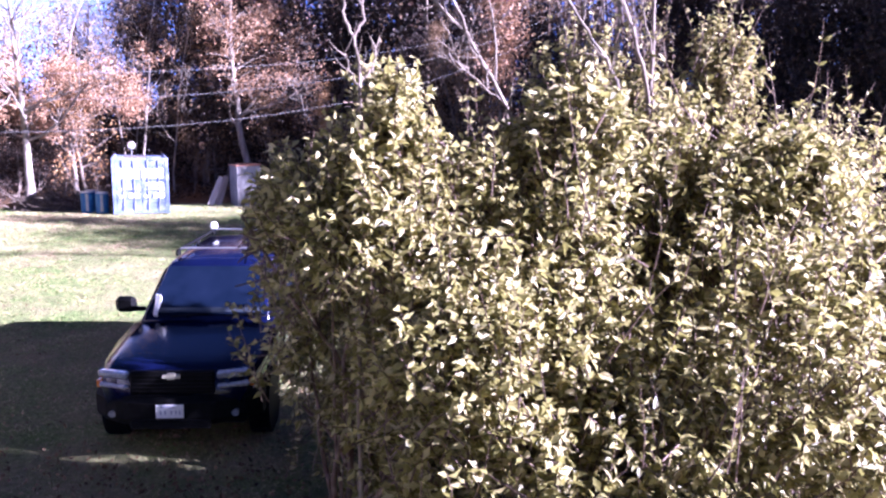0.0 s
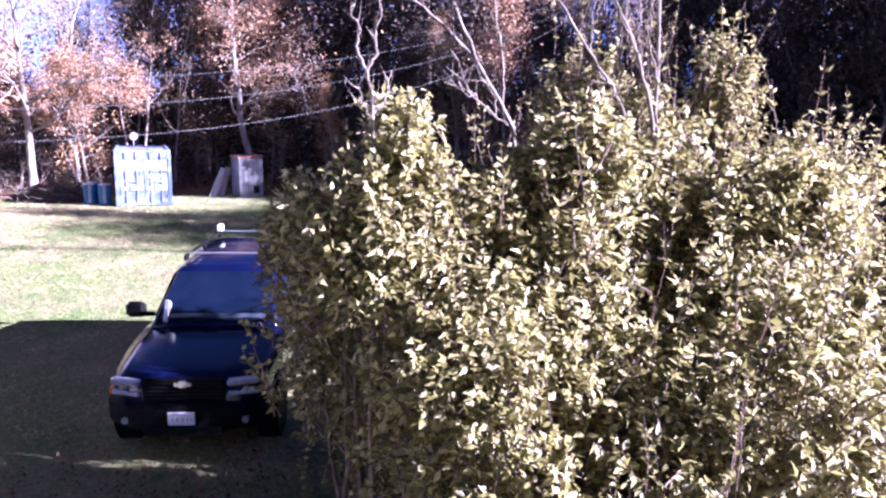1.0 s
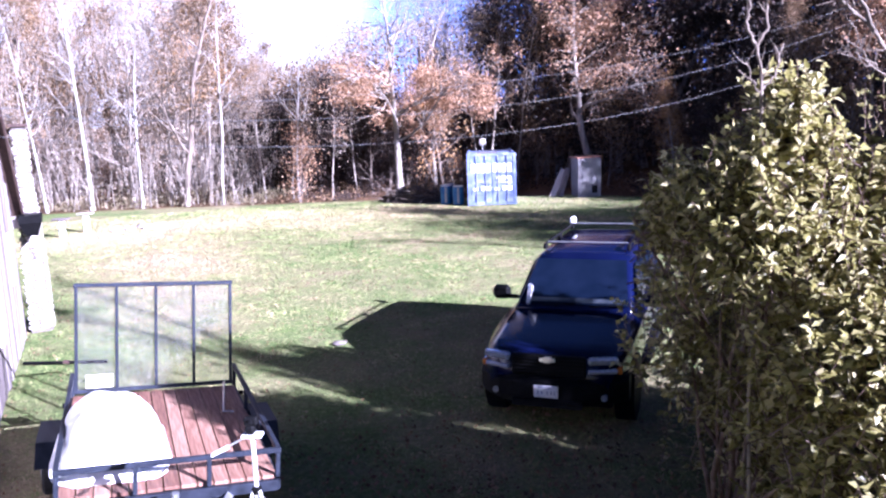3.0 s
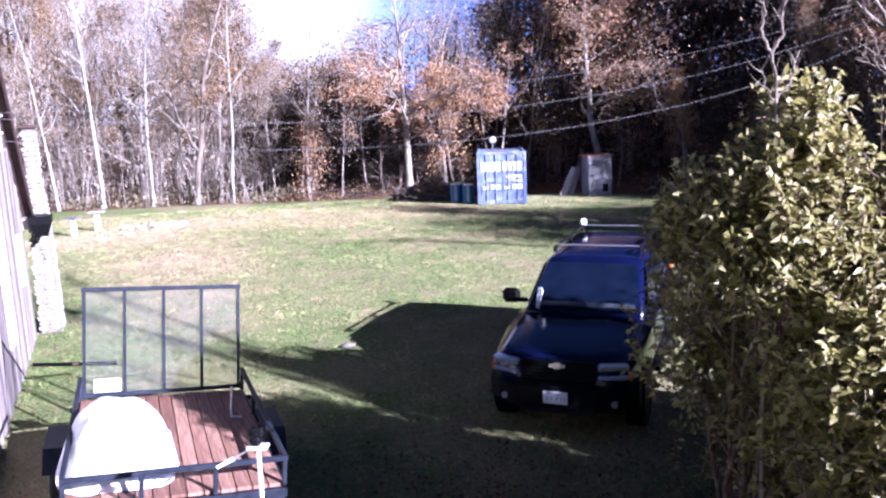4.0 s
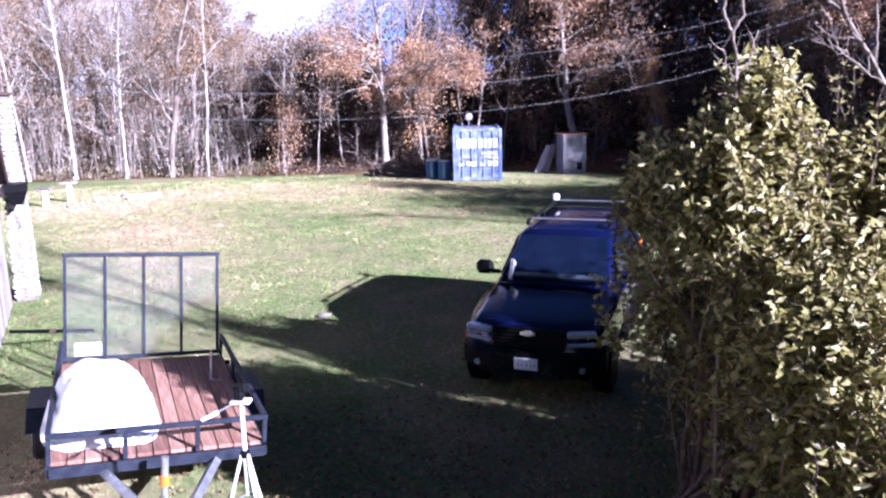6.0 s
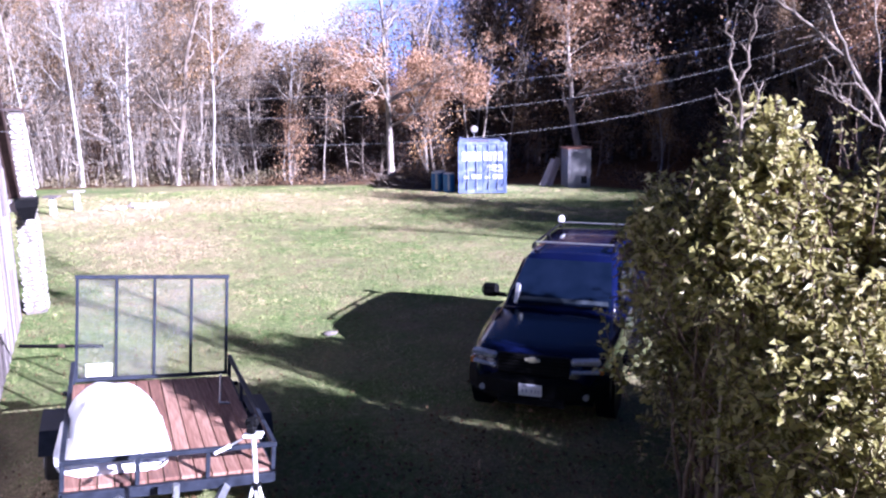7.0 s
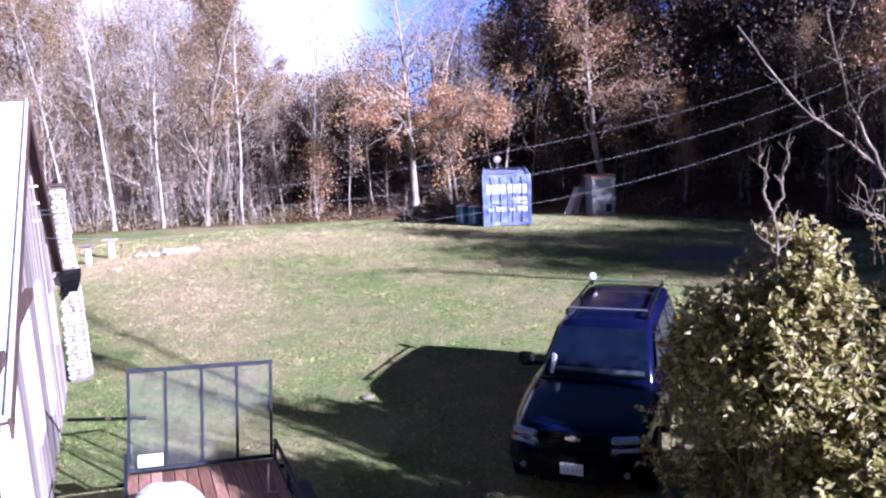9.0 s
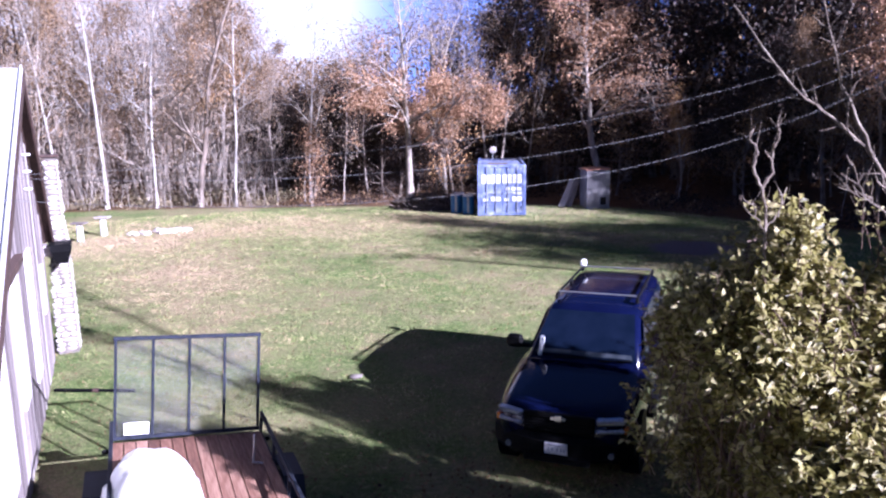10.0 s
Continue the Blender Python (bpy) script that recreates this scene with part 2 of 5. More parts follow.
M_ROOF = material("pale_metal_roof", [(0.60, 0.61, 0.63), (0.76, 0.77, 0.79)], 0.35, metal=0.3, scale=2.5, rough_var=0.1)
M_STONE = material("field_stone", [(0.30, 0.265, 0.24), (0.46, 0.42, 0.39), (0.62, 0.585, 0.55)], 0.9, scale=5, random_object=0.5, bump=0.6, bump_scale=14)
M_MORTAR = material("mortar", [(0.11, 0.095, 0.085), (0.18, 0.16, 0.14)], 0.95, scale=10, bump=0.4)
M_TIN = material("rusty_tin", [(0.20, 0.19, 0.19), (0.38, 0.36, 0.355), (0.26, 0.15, 0.10)], 0.6, scale=2.5, bump=0.3)
M_PALETIN = material("pale_tin", [(0.09, 0.087, 0.094), (0.15, 0.146, 0.154), (0.25, 0.24, 0.24)], 0.5, metal=0.1, scale=2.0, bump=0.2)
M_RUST = material("rusty_sheet", [(0.16, 0.07, 0.045), (0.30, 0.14, 0.09), (0.42, 0.24, 0.17)], 0.8, scale=4, bump=0.3)
M_WIRE = material("cable_sheath", [(0.08, 0.08, 0.085), (0.14, 0.14, 0.145)], 0.6, scale=5)
M_MESHWIRE = material("mesh_wire", [(0.24, 0.25, 0.27), (0.40, 0.41, 0.43)], 0.45, metal=0.4, scale=9)
M_EARTH = material("dark_brush_pile", [(0.03, 0.022, 0.016), (0.09, 0.065, 0.045)], 0.95, scale=5, bump=0.8, bump_scale=10)

# ---- mesh helpers ----


def thing(name, label, category, group="", kind="", at=None):
    ob = new(name)
    ob.empty_display_size = 0.2
    if at is not None:
        ob.matrix_world = at
    return tagged(ob, label, category, group, kind)


def finish(name, me, mat, parent=None, label="", smooth=False):
    if mat:
        me.materials.append(mat)
    if smooth:
        me.polygons.foreach_set("use_smooth", [True] * len(me.polygons))
    ob = new(name, me)
    if parent is not None:
        ob.parent = parent
    return tagged(ob, label)


def part(name, bm, mat, parent=None, label="", smooth=False, bevel=0.0):
    if bevel:
        bmesh.ops.bevel(bm, geom=[e for e in bm.edges if e.is_manifold and e.calc_face_angle(0) > 0.6], offset=bevel, segments=1, affect="EDGES")
    bmesh.ops.recalc_face_normals(bm, faces=bm.faces)
    me = bpy.data.meshes.new(name)
    bm.to_mesh(me)
    bm.free()
    return finish(name, me, mat, parent, label, smooth)


def raw_mesh(name, verts, faces):
    """verts (n,3) array, faces (m,k) array of equal-sided faces."""
    me = bpy.data.meshes.new(name)
    verts, faces = np.asarray(verts, np.float32), np.asarray(faces, np.int32)
    m, k = faces.shape
    me.vertices.add(len(verts))
    me.vertices.foreach_set("co", verts.ravel())
    me.loops.add(m * k)
    me.loops.foreach_set("vertex_index", faces.ravel())
    me.polygons.add(m)
    me.polygons.foreach_set("loop_start", np.arange(0, m * k, k, dtype=np.int32))
    me.update(calc_edges=True)
    me.validate()
    return me


def box(bm, c, s, rz=0.0, rx=0.0, ry=0.0):
    m = Matrix.Translation(c) @ Euler((radians(rx), radians(ry), radians(rz))).to_matrix().to_4x4() @ Matrix.Diagonal((*s, 1))
    return bmesh.ops.create_cube(bm, size=1.0, matrix=m)["verts"]


def one_box(name, c, s, mat, parent, label="", bevel=0.006, **k):
    bm = bmesh.new()
    box(bm, c, s, **k)
    return part(name, bm, mat, parent, label, bevel=bevel)


def rod(bm, a, b, r, r2=None, seg=10):
    a, b = Vector(a), Vector(b)
    d = b - a
    m = Matrix.Translation((a + b) / 2) @ d.to_track_quat("Z", "Y").to_matrix().to_4x4()
    bmesh.ops.create_cone(bm, cap_ends=True, segments=seg, radius1=r, radius2=r if r2 is None else r2, depth=d.length, matrix=m)


def one_rod(name, a, b, r, mat, parent, label="", r2=None, seg=10):
    bm = bmesh.new()
    rod(bm, a, b, r, r2, seg)
    return part(name, bm, mat, parent, label, smooth=False)


def slab(bm, quad, thick):
    """A plate from four corners, thickened along its normal."""
    q = [Vector(p) for p in quad]
    n = (q[1] - q[0]).cross(q[2] - q[0]).normalized() * thick
    v = [bm.verts.new(p) for p in q] + [bm.verts.new(p + n) for p in q]
    for f in ((3, 2, 1, 0), (4, 5, 6, 7), (0, 1, 5, 4), (1, 2, 6, 5), (2, 3, 7, 6), (3, 0, 4, 7)):
        bm.faces.new([v[i] for i in f])


class Soup:
    """Collects quads for one large mesh."""

    def __init__(self):
        self.v, self.f, self.n = [], [], 0

    def add(self, verts, faces):
        self.v.append(np.asarray(verts, float))
        self.f.append(np.asarray(faces, int) + self.n)
        self.n += len(verts)

    def tube(self, pts, radii, seg=5):
        pts = np.asarray(pts, float)
        k = len(pts)
        t = np.gradient(pts, axis=0)
        t /= np.linalg.norm(t, axis=1, keepdims=True) + 1e-9
        up = np.array([0.31, 0.95, 0.05]) if abs(t[0][2]) > 0.6 else np.array([0.1, 0.05, 1.0])
        u = np.cross(t, up)
        u /= np.linalg.norm(u, axis=1, keepdims=True) + 1e-9
        w = np.cross(t, u)
        a = np.arange(seg) * 2 * np.pi / seg
        ring = np.cos(a)[None, :, None] * u[:, None] + np.sin(a)[None, :, None] * w[:, None]
        v = pts[:, None] + ring * np.asarray(radii, float)[:, None, None]
        i, j = np.meshgrid(np.arange(k - 1), np.arange(seg), indexing="ij")
        p, q = i * seg + j, i * seg + (j + 1) % seg
        self.add(v.reshape(-1, 3), np.stack([p, q, q + seg, p + seg], -1).reshape(-1, 4))

    def leaves(self, at, way, rng, length, width, fold=0.25):
        """Folded pointed leaves that turn their faces to the light: two quads each, about the midrib."""
        at, way = np.asarray(at, float), np.asarray(way, float)
        n = len(at)
        way = way / (np.linalg.norm(way, axis=1, keepdims=True) + 1e-9)
        side = np.cross(way, np.array(SUN) * 0.8 + np.array([0, 0, 0.35]) + rng.normal(size=(n, 3)) * 0.42)
        side /= np.linalg.norm(side, axis=1, keepdims=True) + 1e-9
        nor = np.cross(side, way)
        ln = length * rng.uniform(0.65, 1.25, (n, 1))
        wd = width * rng.uniform(0.7, 1.2, (n, 1))
        mid, tip = at + way * ln * 0.45 - nor * ln * 0.04, at + way * ln - nor * ln * rng.uniform(0.0, 0.35, (n, 1))
        l, r = mid + side * wd / 2 + nor * wd * fold, mid - side * wd / 2 + nor * wd * fold
        v = np.stack([at, r, tip, l, mid], 1).reshape(-1, 3)
        b = np.arange(n)[:, None] * 5
        self.add(v, np.concatenate([b + [0, 1, 2, 4], b + [0, 4, 2, 3]]))

    def cards(self, at, rng, size):
        """Single pointed leaves for far crowns, turned at random."""
        at = np.asarray(at, float)
        n = len(at)
        d = rng.normal(size=(n, 3))
        d /= np.linalg.norm(d, axis=1, keepdims=True)
        s = np.cross(d, rng.normal(size=(n, 3)))
        s /= np.linalg.norm(s, axis=1, keepdims=True)
        ln = size * rng.uniform(0.6, 1.3, (n, 1))
        v = np.stack([at - d * ln / 2, at + s * ln * 0.32, at + d * ln / 2, at - s * ln * 0.32], 1).reshape(-1, 3)
        self.add(v, np.arange(n)[:, None] * 4 + np.arange(4))

    def mesh(self, name):
        return raw_mesh(name, np.concatenate(self.v), np.concatenate(self.f))


def wander(rng, a, d, length, n, bend, lift=0.0):
    """A crooked line of n+1 points from a."""
    pts, d = [np.array(a, float)], np.array(d, float) / np.linalg.norm(d)
    for _ in range(n):
        d = d + rng.normal(size=3) * bend + np.array([0, 0, lift])
        d /= np.linalg.norm(d)
        pts.append(pts[-1] + d * length / n)
    return np.array(pts)


def aside(rng, d, angle):
    """A direction that leaves d by an angle, turned at random."""
    d = d / np.linalg.norm(d)
    s = np.cross(d, rng.normal(size=3))
    s /= np.linalg.norm(s)
    return d * math.cos(angle) + s * math.sin(angle)


def tree_meshes(seed, height, trunk_r, first=0.3, limbs=14, spread=0.35, leaves=2500, size=0.16, lift=0.10, lean=0.03, scatter=0.35, twigs=4, leaf_top=1.0, fine=2, clump=1.0, bend=0.085):
    """Trunk, limbs and crown of one broad-leaved tree, base at the origin."""
    rng = np.random.default_rng(seed)
    trunk, limb, crown = Soup(), Soup(), Soup()
    line = wander(rng, (0, 0, -0.15), (rng.normal() * lean, rng.normal() * lean, 1), height, 12, bend, 0.035)
    s = np.linspace(0, 1, 13)
    rad = trunk_r * (1 - 0.93 * s ** 0.85)
    rad[0] *= 1.45
    trunk.tube(line, rad, 8)
    ends = []
    for i in range(limbs):
        f = first + (1 - first) * ((i + rng.uniform(0, 0.8)) / limbs) ** 0.9
        f = min(f, 0.97)
        k = f * 12
        a = line[int(k)] + (line[min(int(k) + 1, 12)] - line[int(k)]) * (k - int(k))
        d = aside(rng, np.array([0, 0, 1.0]), rng.uniform(0.75, 1.25) * (1.15 - 0.5 * f))
        ln = height * spread * (1.15 - 0.75 * f) * rng.uniform(0.7, 1.2)
        r = trunk_r * (1 - 0.93 * f ** 0.85) * 0.55
        l1 = wander(rng, a, d, ln, 6, 0.16, lift)
        limb.tube(l1, r * (1 - 0.85 * np.linspace(0, 1, 7)), 5)
        for j in range(twigs + 1):
            q = rng.uniform(0.3, 1.0)
            b = l1[int(q * 5.99)]
            d2 = aside(rng, l1[min(int(q * 5.99) + 1, 6)] - l1[int(q * 5.99)] + 1e-6, rng.uniform(0.4, 1.0))
            l2 = wander(rng, b, d2, ln * rng.uniform(0.25, 0.55), 4, 0.2, lift)
            limb.tube(l2, r * 0.4 * (1 - 0.8 * np.linspace(0, 1, 5)), 3)
            for _ in range(fine):
                l3 = wander(rng, l2[rng.integers(1, 4)], aside(rng, l2[-1] - l2[0], rng.uniform(0.3, 0.9)), ln * rng.uniform(0.12, 0.28), 3, 0.2, lift)
                limb.tube(l3, max(r * 0.17, 0.007) * (1 - 0.8 * np.linspace(0, 1, 4)), 3)
                ends += [l3[1], l3[2], l3[3]]
            ends += [l2[3], l2[4]]
    ends = np.array(ends)
    ends = ends[ends[:, 2] < height * leaf_top + rng.normal(size=len(ends)) * height * 0.06] if leaf_top < 1 else ends
    if clump < 1:
        patchy = np.array([noise.noise(Vector(e * 0.9) + Vector((seed, 3, 1))) for e in ends])
        ends = ends[patchy >= np.quantile(patchy, 1 - clump)]
    if leaves:
        pick = ends[rng.integers(0, len(ends), leaves)] + rng.normal(size=(leaves, 3)) * scatter
        crown.cards(pick, rng, size)
    return trunk.mesh("trunk"), limb.mesh("branchwork"), crown.mesh("crown") if leaves else None


def tree(name, meshes, bark, leaf, label, at, group=""):
    t = thing(name, label, "tree", group)
    finish("trunk", meshes[0], bark, t, smooth=True)
    finish("branchwork", meshes[1], bark, t)
    if meshes[2]:
        finish("crown", meshes[2], leaf, t)
    t.matrix_world = at
    return t


def ground_height(x, y):
    """Flat yard; the land rises behind the woods' edge, most of all towards the hill."""
    edge = woods_edge(x)
    back = max(0.0, y - edge - 3.0)
    rise = 0.025 + 0.05 * min(1.0, max(0.0, (x - 4) / 10))
    z = back * rise
    z = 16 * (1 - math.exp(-z / 16))
    hump = 0.17 * math.exp(-((x + 4.1) ** 2 + (y - 3.6) ** 2) / 1.1)
    return z + hump + 0.035 * noise.noise(Vector((x * 0.25, y * 0.25, 0.3)))


def woods_edge(x):
    """The y at which the woods begin."""
    pts = [(-400, 20), (-40, 30), (-24, 37), (-17, 38.2), (-5, 38.6), (6, 38.2), (11, 33.5), (17, 27.5), (26, 17.5), (34, 9.5), (44, 2), (400, -150)]
    for (a, b), (c, d) in zip(pts, pts[1:]):
        if x <= c:
            return b + (d - b) * (x - a) / (c - a)
    return pts[-1][1]

# ---- ground ----


def dryness(x, y):
    """Where the lawn has gone to straw: 0 green, 1 dry."""
    spots = ((-15, 27, 6, 1.0), (-9.8, 19.8, 2.9, 0.9), (-7.5, 32, 4.5, 0.6), (-1, 31.5, 5, 0.5), (-5.2, 8.4, 1.4, 0.5), (-1.9, 8.4, 0.9, 0.7), (-3.4, 14.2, 1.8, 0.35))
    return np.clip(sum(k * np.exp(-((x - a) ** 2 + (y - b) ** 2) / (r * r)) for a, b, r, k in spots), 0, 1)



def build_ground():
    fine = np.arange(-40, 56.1, 0.8)
    xs = np.concatenate([[-1500, -600, -250, -120, -70], fine, [75, 120, 250, 600, 1500]])
    ys = np.concatenate([[-1500, -600, -250, -120, -60, -30, -14], np.arange(-8, 70.1, 0.8), [80, 95, 120, 170, 300, 700, 1500]])
    v = np.array([(x, y, ground_height(x, y)) for y in ys for x in xs])
    i, j = np.meshgrid(np.arange(len(ys) - 1), np.arange(len(xs) - 1), indexing="ij")
    a = i * len(xs) + j
    me = raw_mesh("ground", v, np.stack([a, a + 1, a + len(xs) + 1, a + len(xs)], -1).reshape(-1, 4))
    w = [min(1.0, max(0.0, (y - woods_edge(x) + 1.6) / 3.2)) for x, y, _ in v]
    me.attributes.new("woods", "FLOAT", "POINT").data.foreach_set("value", w)
    bare = [max(0.0, 1.1 - math.hypot((x - 8.3) / 2.6, (y - 24.6) / 2.6)) for x, y, _ in v]
    me.attributes.new("gravel", "FLOAT", "POINT").data.foreach_set("value", bare)
    me.attributes.new("dry", "FLOAT", "POINT").data.foreach_set("value", dryness(v[:, 0], v[:, 1]))
    g = finish("ground", me, M_GROUND, smooth=True)
    tagged(g, "mown autumn grass with straw patches, leaf litter under the woods", "ground", kind="structure")


build_ground()


def build_grass():
    """Short blades over the yard that the camera overlooks."""
    rng = np.random.default_rng(5)
    n = 320000
    d = 5.2 + 38 * rng.random(n) ** 1.2
    ang = rng.uniform(-0.74, 0.46, n)
    x, y = 0.4 + d * np.sin(ang), -4.8 + d * np.cos(ang)
    keep = np.array([yy < woods_edge(xx) - 0.2 and math.hypot((xx - 8.3) / 2.2, (yy - 24.6) / 2.2) > 0.75 for xx, yy in zip(x, y)])
    x, y, d = x[keep], y[keep], d[keep]
    n = len(x)
    z = np.array([ground_height(a, b) for a, b in zip(x, y)])
    base = np.stack([x, y, z - 0.02], 1)
    clump = np.array([0.75 + 0.9 * max(0.0, noise.noise(Vector((a * 1.3, b * 1.3, 4)))) for a, b in zip(x, y)])
    h = ((0.036 + 0.0008 * d) * clump)[:, None] * rng.uniform(0.6, 1.4, (n, 1))
    tip = base + np.concatenate([rng.normal(size=(n, 2)) * h * 1.3, h], 1)
    s = np.stack([rng.normal(size=n), rng.normal(size=n), np.zeros(n)], 1)
    s *= (0.0028 + 0.00045 * d)[:, None] / np.linalg.norm(s, axis=1, keepdims=True)
    g = Soup()
    mid = base * 0.4 + tip * 0.6
    g.add(np.stack([base - s, base + s, mid + s * 0.6, tip], 1).reshape(-1, 3), np.arange(n)[:, None] * 4 + np.arange(4))
    me = g.mesh("grass")
    me.attributes.new("dry", "FLOAT", "POINT").data.foreach_set("value", np.repeat(dryness(x, y), 4))
    ob = finish("grass", me, M_GRASS)
    tagged(ob, "short mown autumn grass, green with dry straw blades", "grass", kind="stuff")
    m = 14000
    x, y = rng.uniform(-13, 9, m), rng.uniform(1.0, 33, m)
    lit = Soup()
    lit.cards(np.stack([x, y, np.array([ground_height(a, b) for a, b in zip(x, y)]) + 0.035], 1), rng, 0.05)
    # thicker leaf litter by the shrubs, which also darkens the shaded grass
    m = 3000
    x, y = rng.normal(0.6, 2.0, m), rng.normal(3.2, 1.5, m)
    lit.cards(np.stack([x, y, np.array([ground_height(a, b) for a, b in zip(x, y)]) + 0.04], 1), rng, 0.07)
    tagged(finish("fallen_leaves", lit.mesh("fallen_leaves"), M_LEAF_BROWN), "dry brown leaves scattered over the grass", "leaves", kind="stuff")


build_grass()

def build_low_sky():
    """Bright haze of the low sky, far beyond the woods, paling from white to blue upwards and to the right."""
    m = bpy.data.materials.new("hazy_low_sky")
    m.use_nodes = True
    nt = m.node_tree
    nt.nodes.remove(nt.nodes["Principled BSDF"])
    em = nt.nodes.new("ShaderNodeEmission")
    em.inputs["Strength"].default_value = 0.32
    tc, sep = nt.nodes.new("ShaderNodeTexCoord"), nt.nodes.new("ShaderNodeSeparateXYZ")
    nt.links.new(tc.outputs["Object"], sep.inputs[0])
    mr = nt.nodes.new("ShaderNodeMapRange")
    mr.inputs["From Min"].default_value, mr.inputs["From Max"].default_value = -250, 330
    nt.links.new(sep.outputs["X"], mr.inputs["Value"])
    cr = ramp_node(nt, [(0.0, (1.0, 0.97, 0.93)), (0.15, (1.0, 0.98, 0.96)), (0.25, (0.40, 0.54, 0.92)), (0.5, (0.22, 0.36, 0.78)), (0.75, (0.10, 0.18, 0.45))])
    nt.links.new(mr.outputs["Result"], cr.inputs["Fac"])
    nt.links.new(cr.outputs["Color"], em.inputs["Color"])
    nt.links.new(em.outputs[0], nt.nodes["Material Output"].inputs["Surface"])
    a = np.radians(np.linspace(-75, 45, 41))
    low = np.stack([900 * np.sin(a), 900 * np.cos(a), np.full(41, -5.0)], 1)
    high = low + np.array([0, 0, 290.0])
    k = np.arange(40)[:, None]
    ob = finish("backdrop", raw_mesh("backdrop", np.concatenate([low, high]), k + np.array([0, 1, 42, 41])), m)
    tagged(ob, "pale hazy autumn sky low beyond the woods", "sky", kind="structure")


build_low_sky()

# ---- woods ----
KINDS = {
    "bare": (tree_meshes(11, 17, 0.15, 0.12, 22, 0.25, 5200, 0.10, 0.10, twigs=6, scatter=0.5, fine=4), M_BARK_PALE, M_LEAF_GREY, "tall pale grey tree almost bare of leaves"),
    "bare2": (tree_meshes(12, 19, 0.19, 0.15, 22, 0.27, 5600, 0.10, 0.07, twigs=6, scatter=0.5, fine=4), M_BARK_PALE, M_LEAF_GREY, "tall pale tree with a few dry leaves"),
    "slim": (tree_meshes(13, 15, 0.075, 0.2, 16, 0.2, 2600, 0.1, 0.12, twigs=5, scatter=0.45, fine=3), M_BARK_PALE, M_LEAF_BROWN, "slim grey tree with sparse brown leaves"),
    "brown": (tree_meshes(14, 17, 0.24, 0.16, 20, 0.30, 7200, 0.14, 0.1, scatter=0.35, clump=0.5), M_BARK_DARK, M_LEAF_BROWN, "tall tree with dry brown autumn leaves"),
    "gold": (tree_meshes(15, 14, 0.18, 0.2, 18, 0.26, 5200, 0.12, 0.12, scatter=0.32, clump=0.5), M_BARK_PALE, M_LEAF_GOLD, "autumn tree with orange and gold leaves"),
    "under": (tree_meshes(16, 6, 0.08, 0.12, 13, 0.36, 1900, 0.12, 0.1, twigs=3), M_BARK_DARK, M_LEAF_BROWN, "low understorey tree with brown leaves"),
    "ever": (tree_meshes(17, 13, 0.18, 0.12, 16, 0.28, 4200, 0.34, 0.05, scatter=0.6, twigs=2, fine=1), M_BARK_DARK, M_LEAF_EVER, "dark evergreen tree in the shade of the woods"),
}
KINDS["dark"] = (tree_meshes(18, 15, 0.2, 0.08, 18, 0.30, 8500, 0.24, 0.05, scatter=0.7, twigs=3, fine=2), M_BARK_DARK, M_LEAF_SHADE, "dense dark brown tree in the shade of the woods")
TALL = {"dark": 15, "bare": 17, "bare2": 19, "slim": 15, "brown": 17, "gold": 14, "under": 6, "ever": 13}
FIRST = {}


def height_cap(x, y):
    """The woods are low where the clearing opens to the sky."""
    az, d = math.atan2(x - 0.4, y + 4.8), math.hypot(x - 0.4, y + 4.8)
    cap = 5.4 + d * (0.066 + (1.5 if az < -0.225 else 1.2) * max(0.0, abs(az + 0.225) - 0.045))
    if d > 57 and az < 0.22:
        cap = min(cap, 5.4 + (0.115 if az > -0.30 else 0.18) * d)
    if x > 11 and y > 17:
        side = y + 0.637 * x
        cap = min(cap, 6.5 if 39.5 < side < 43 and x < 20 else 10.8 if side < 42 else 9.0 + max(0.0, x - 18) * 0.4 if side < 51 else 19.0)
    return cap - ground_height(x, y)


def plant(kind, x, y, scale, turn):
    at = pose(x, y, ground_height(x, y) - 0.05, 0, 0, turn)
    scale = min(scale, max(0.35, height_cap(x, y) / TALL[kind]))
    if kind not in FIRST:
        FIRST[kind] = t = tree("tree", *KINDS[kind], at, "trees of the woods")
    else:
        own = FIRST[kind].scale.copy()
        FIRST[kind].scale = (1, 1, 1)
        t = copy_thing(FIRST[kind], at)
        FIRST[kind].scale = own
    t.scale = (scale, scale, scale * random.uniform(0.95, 1.1))
    return t


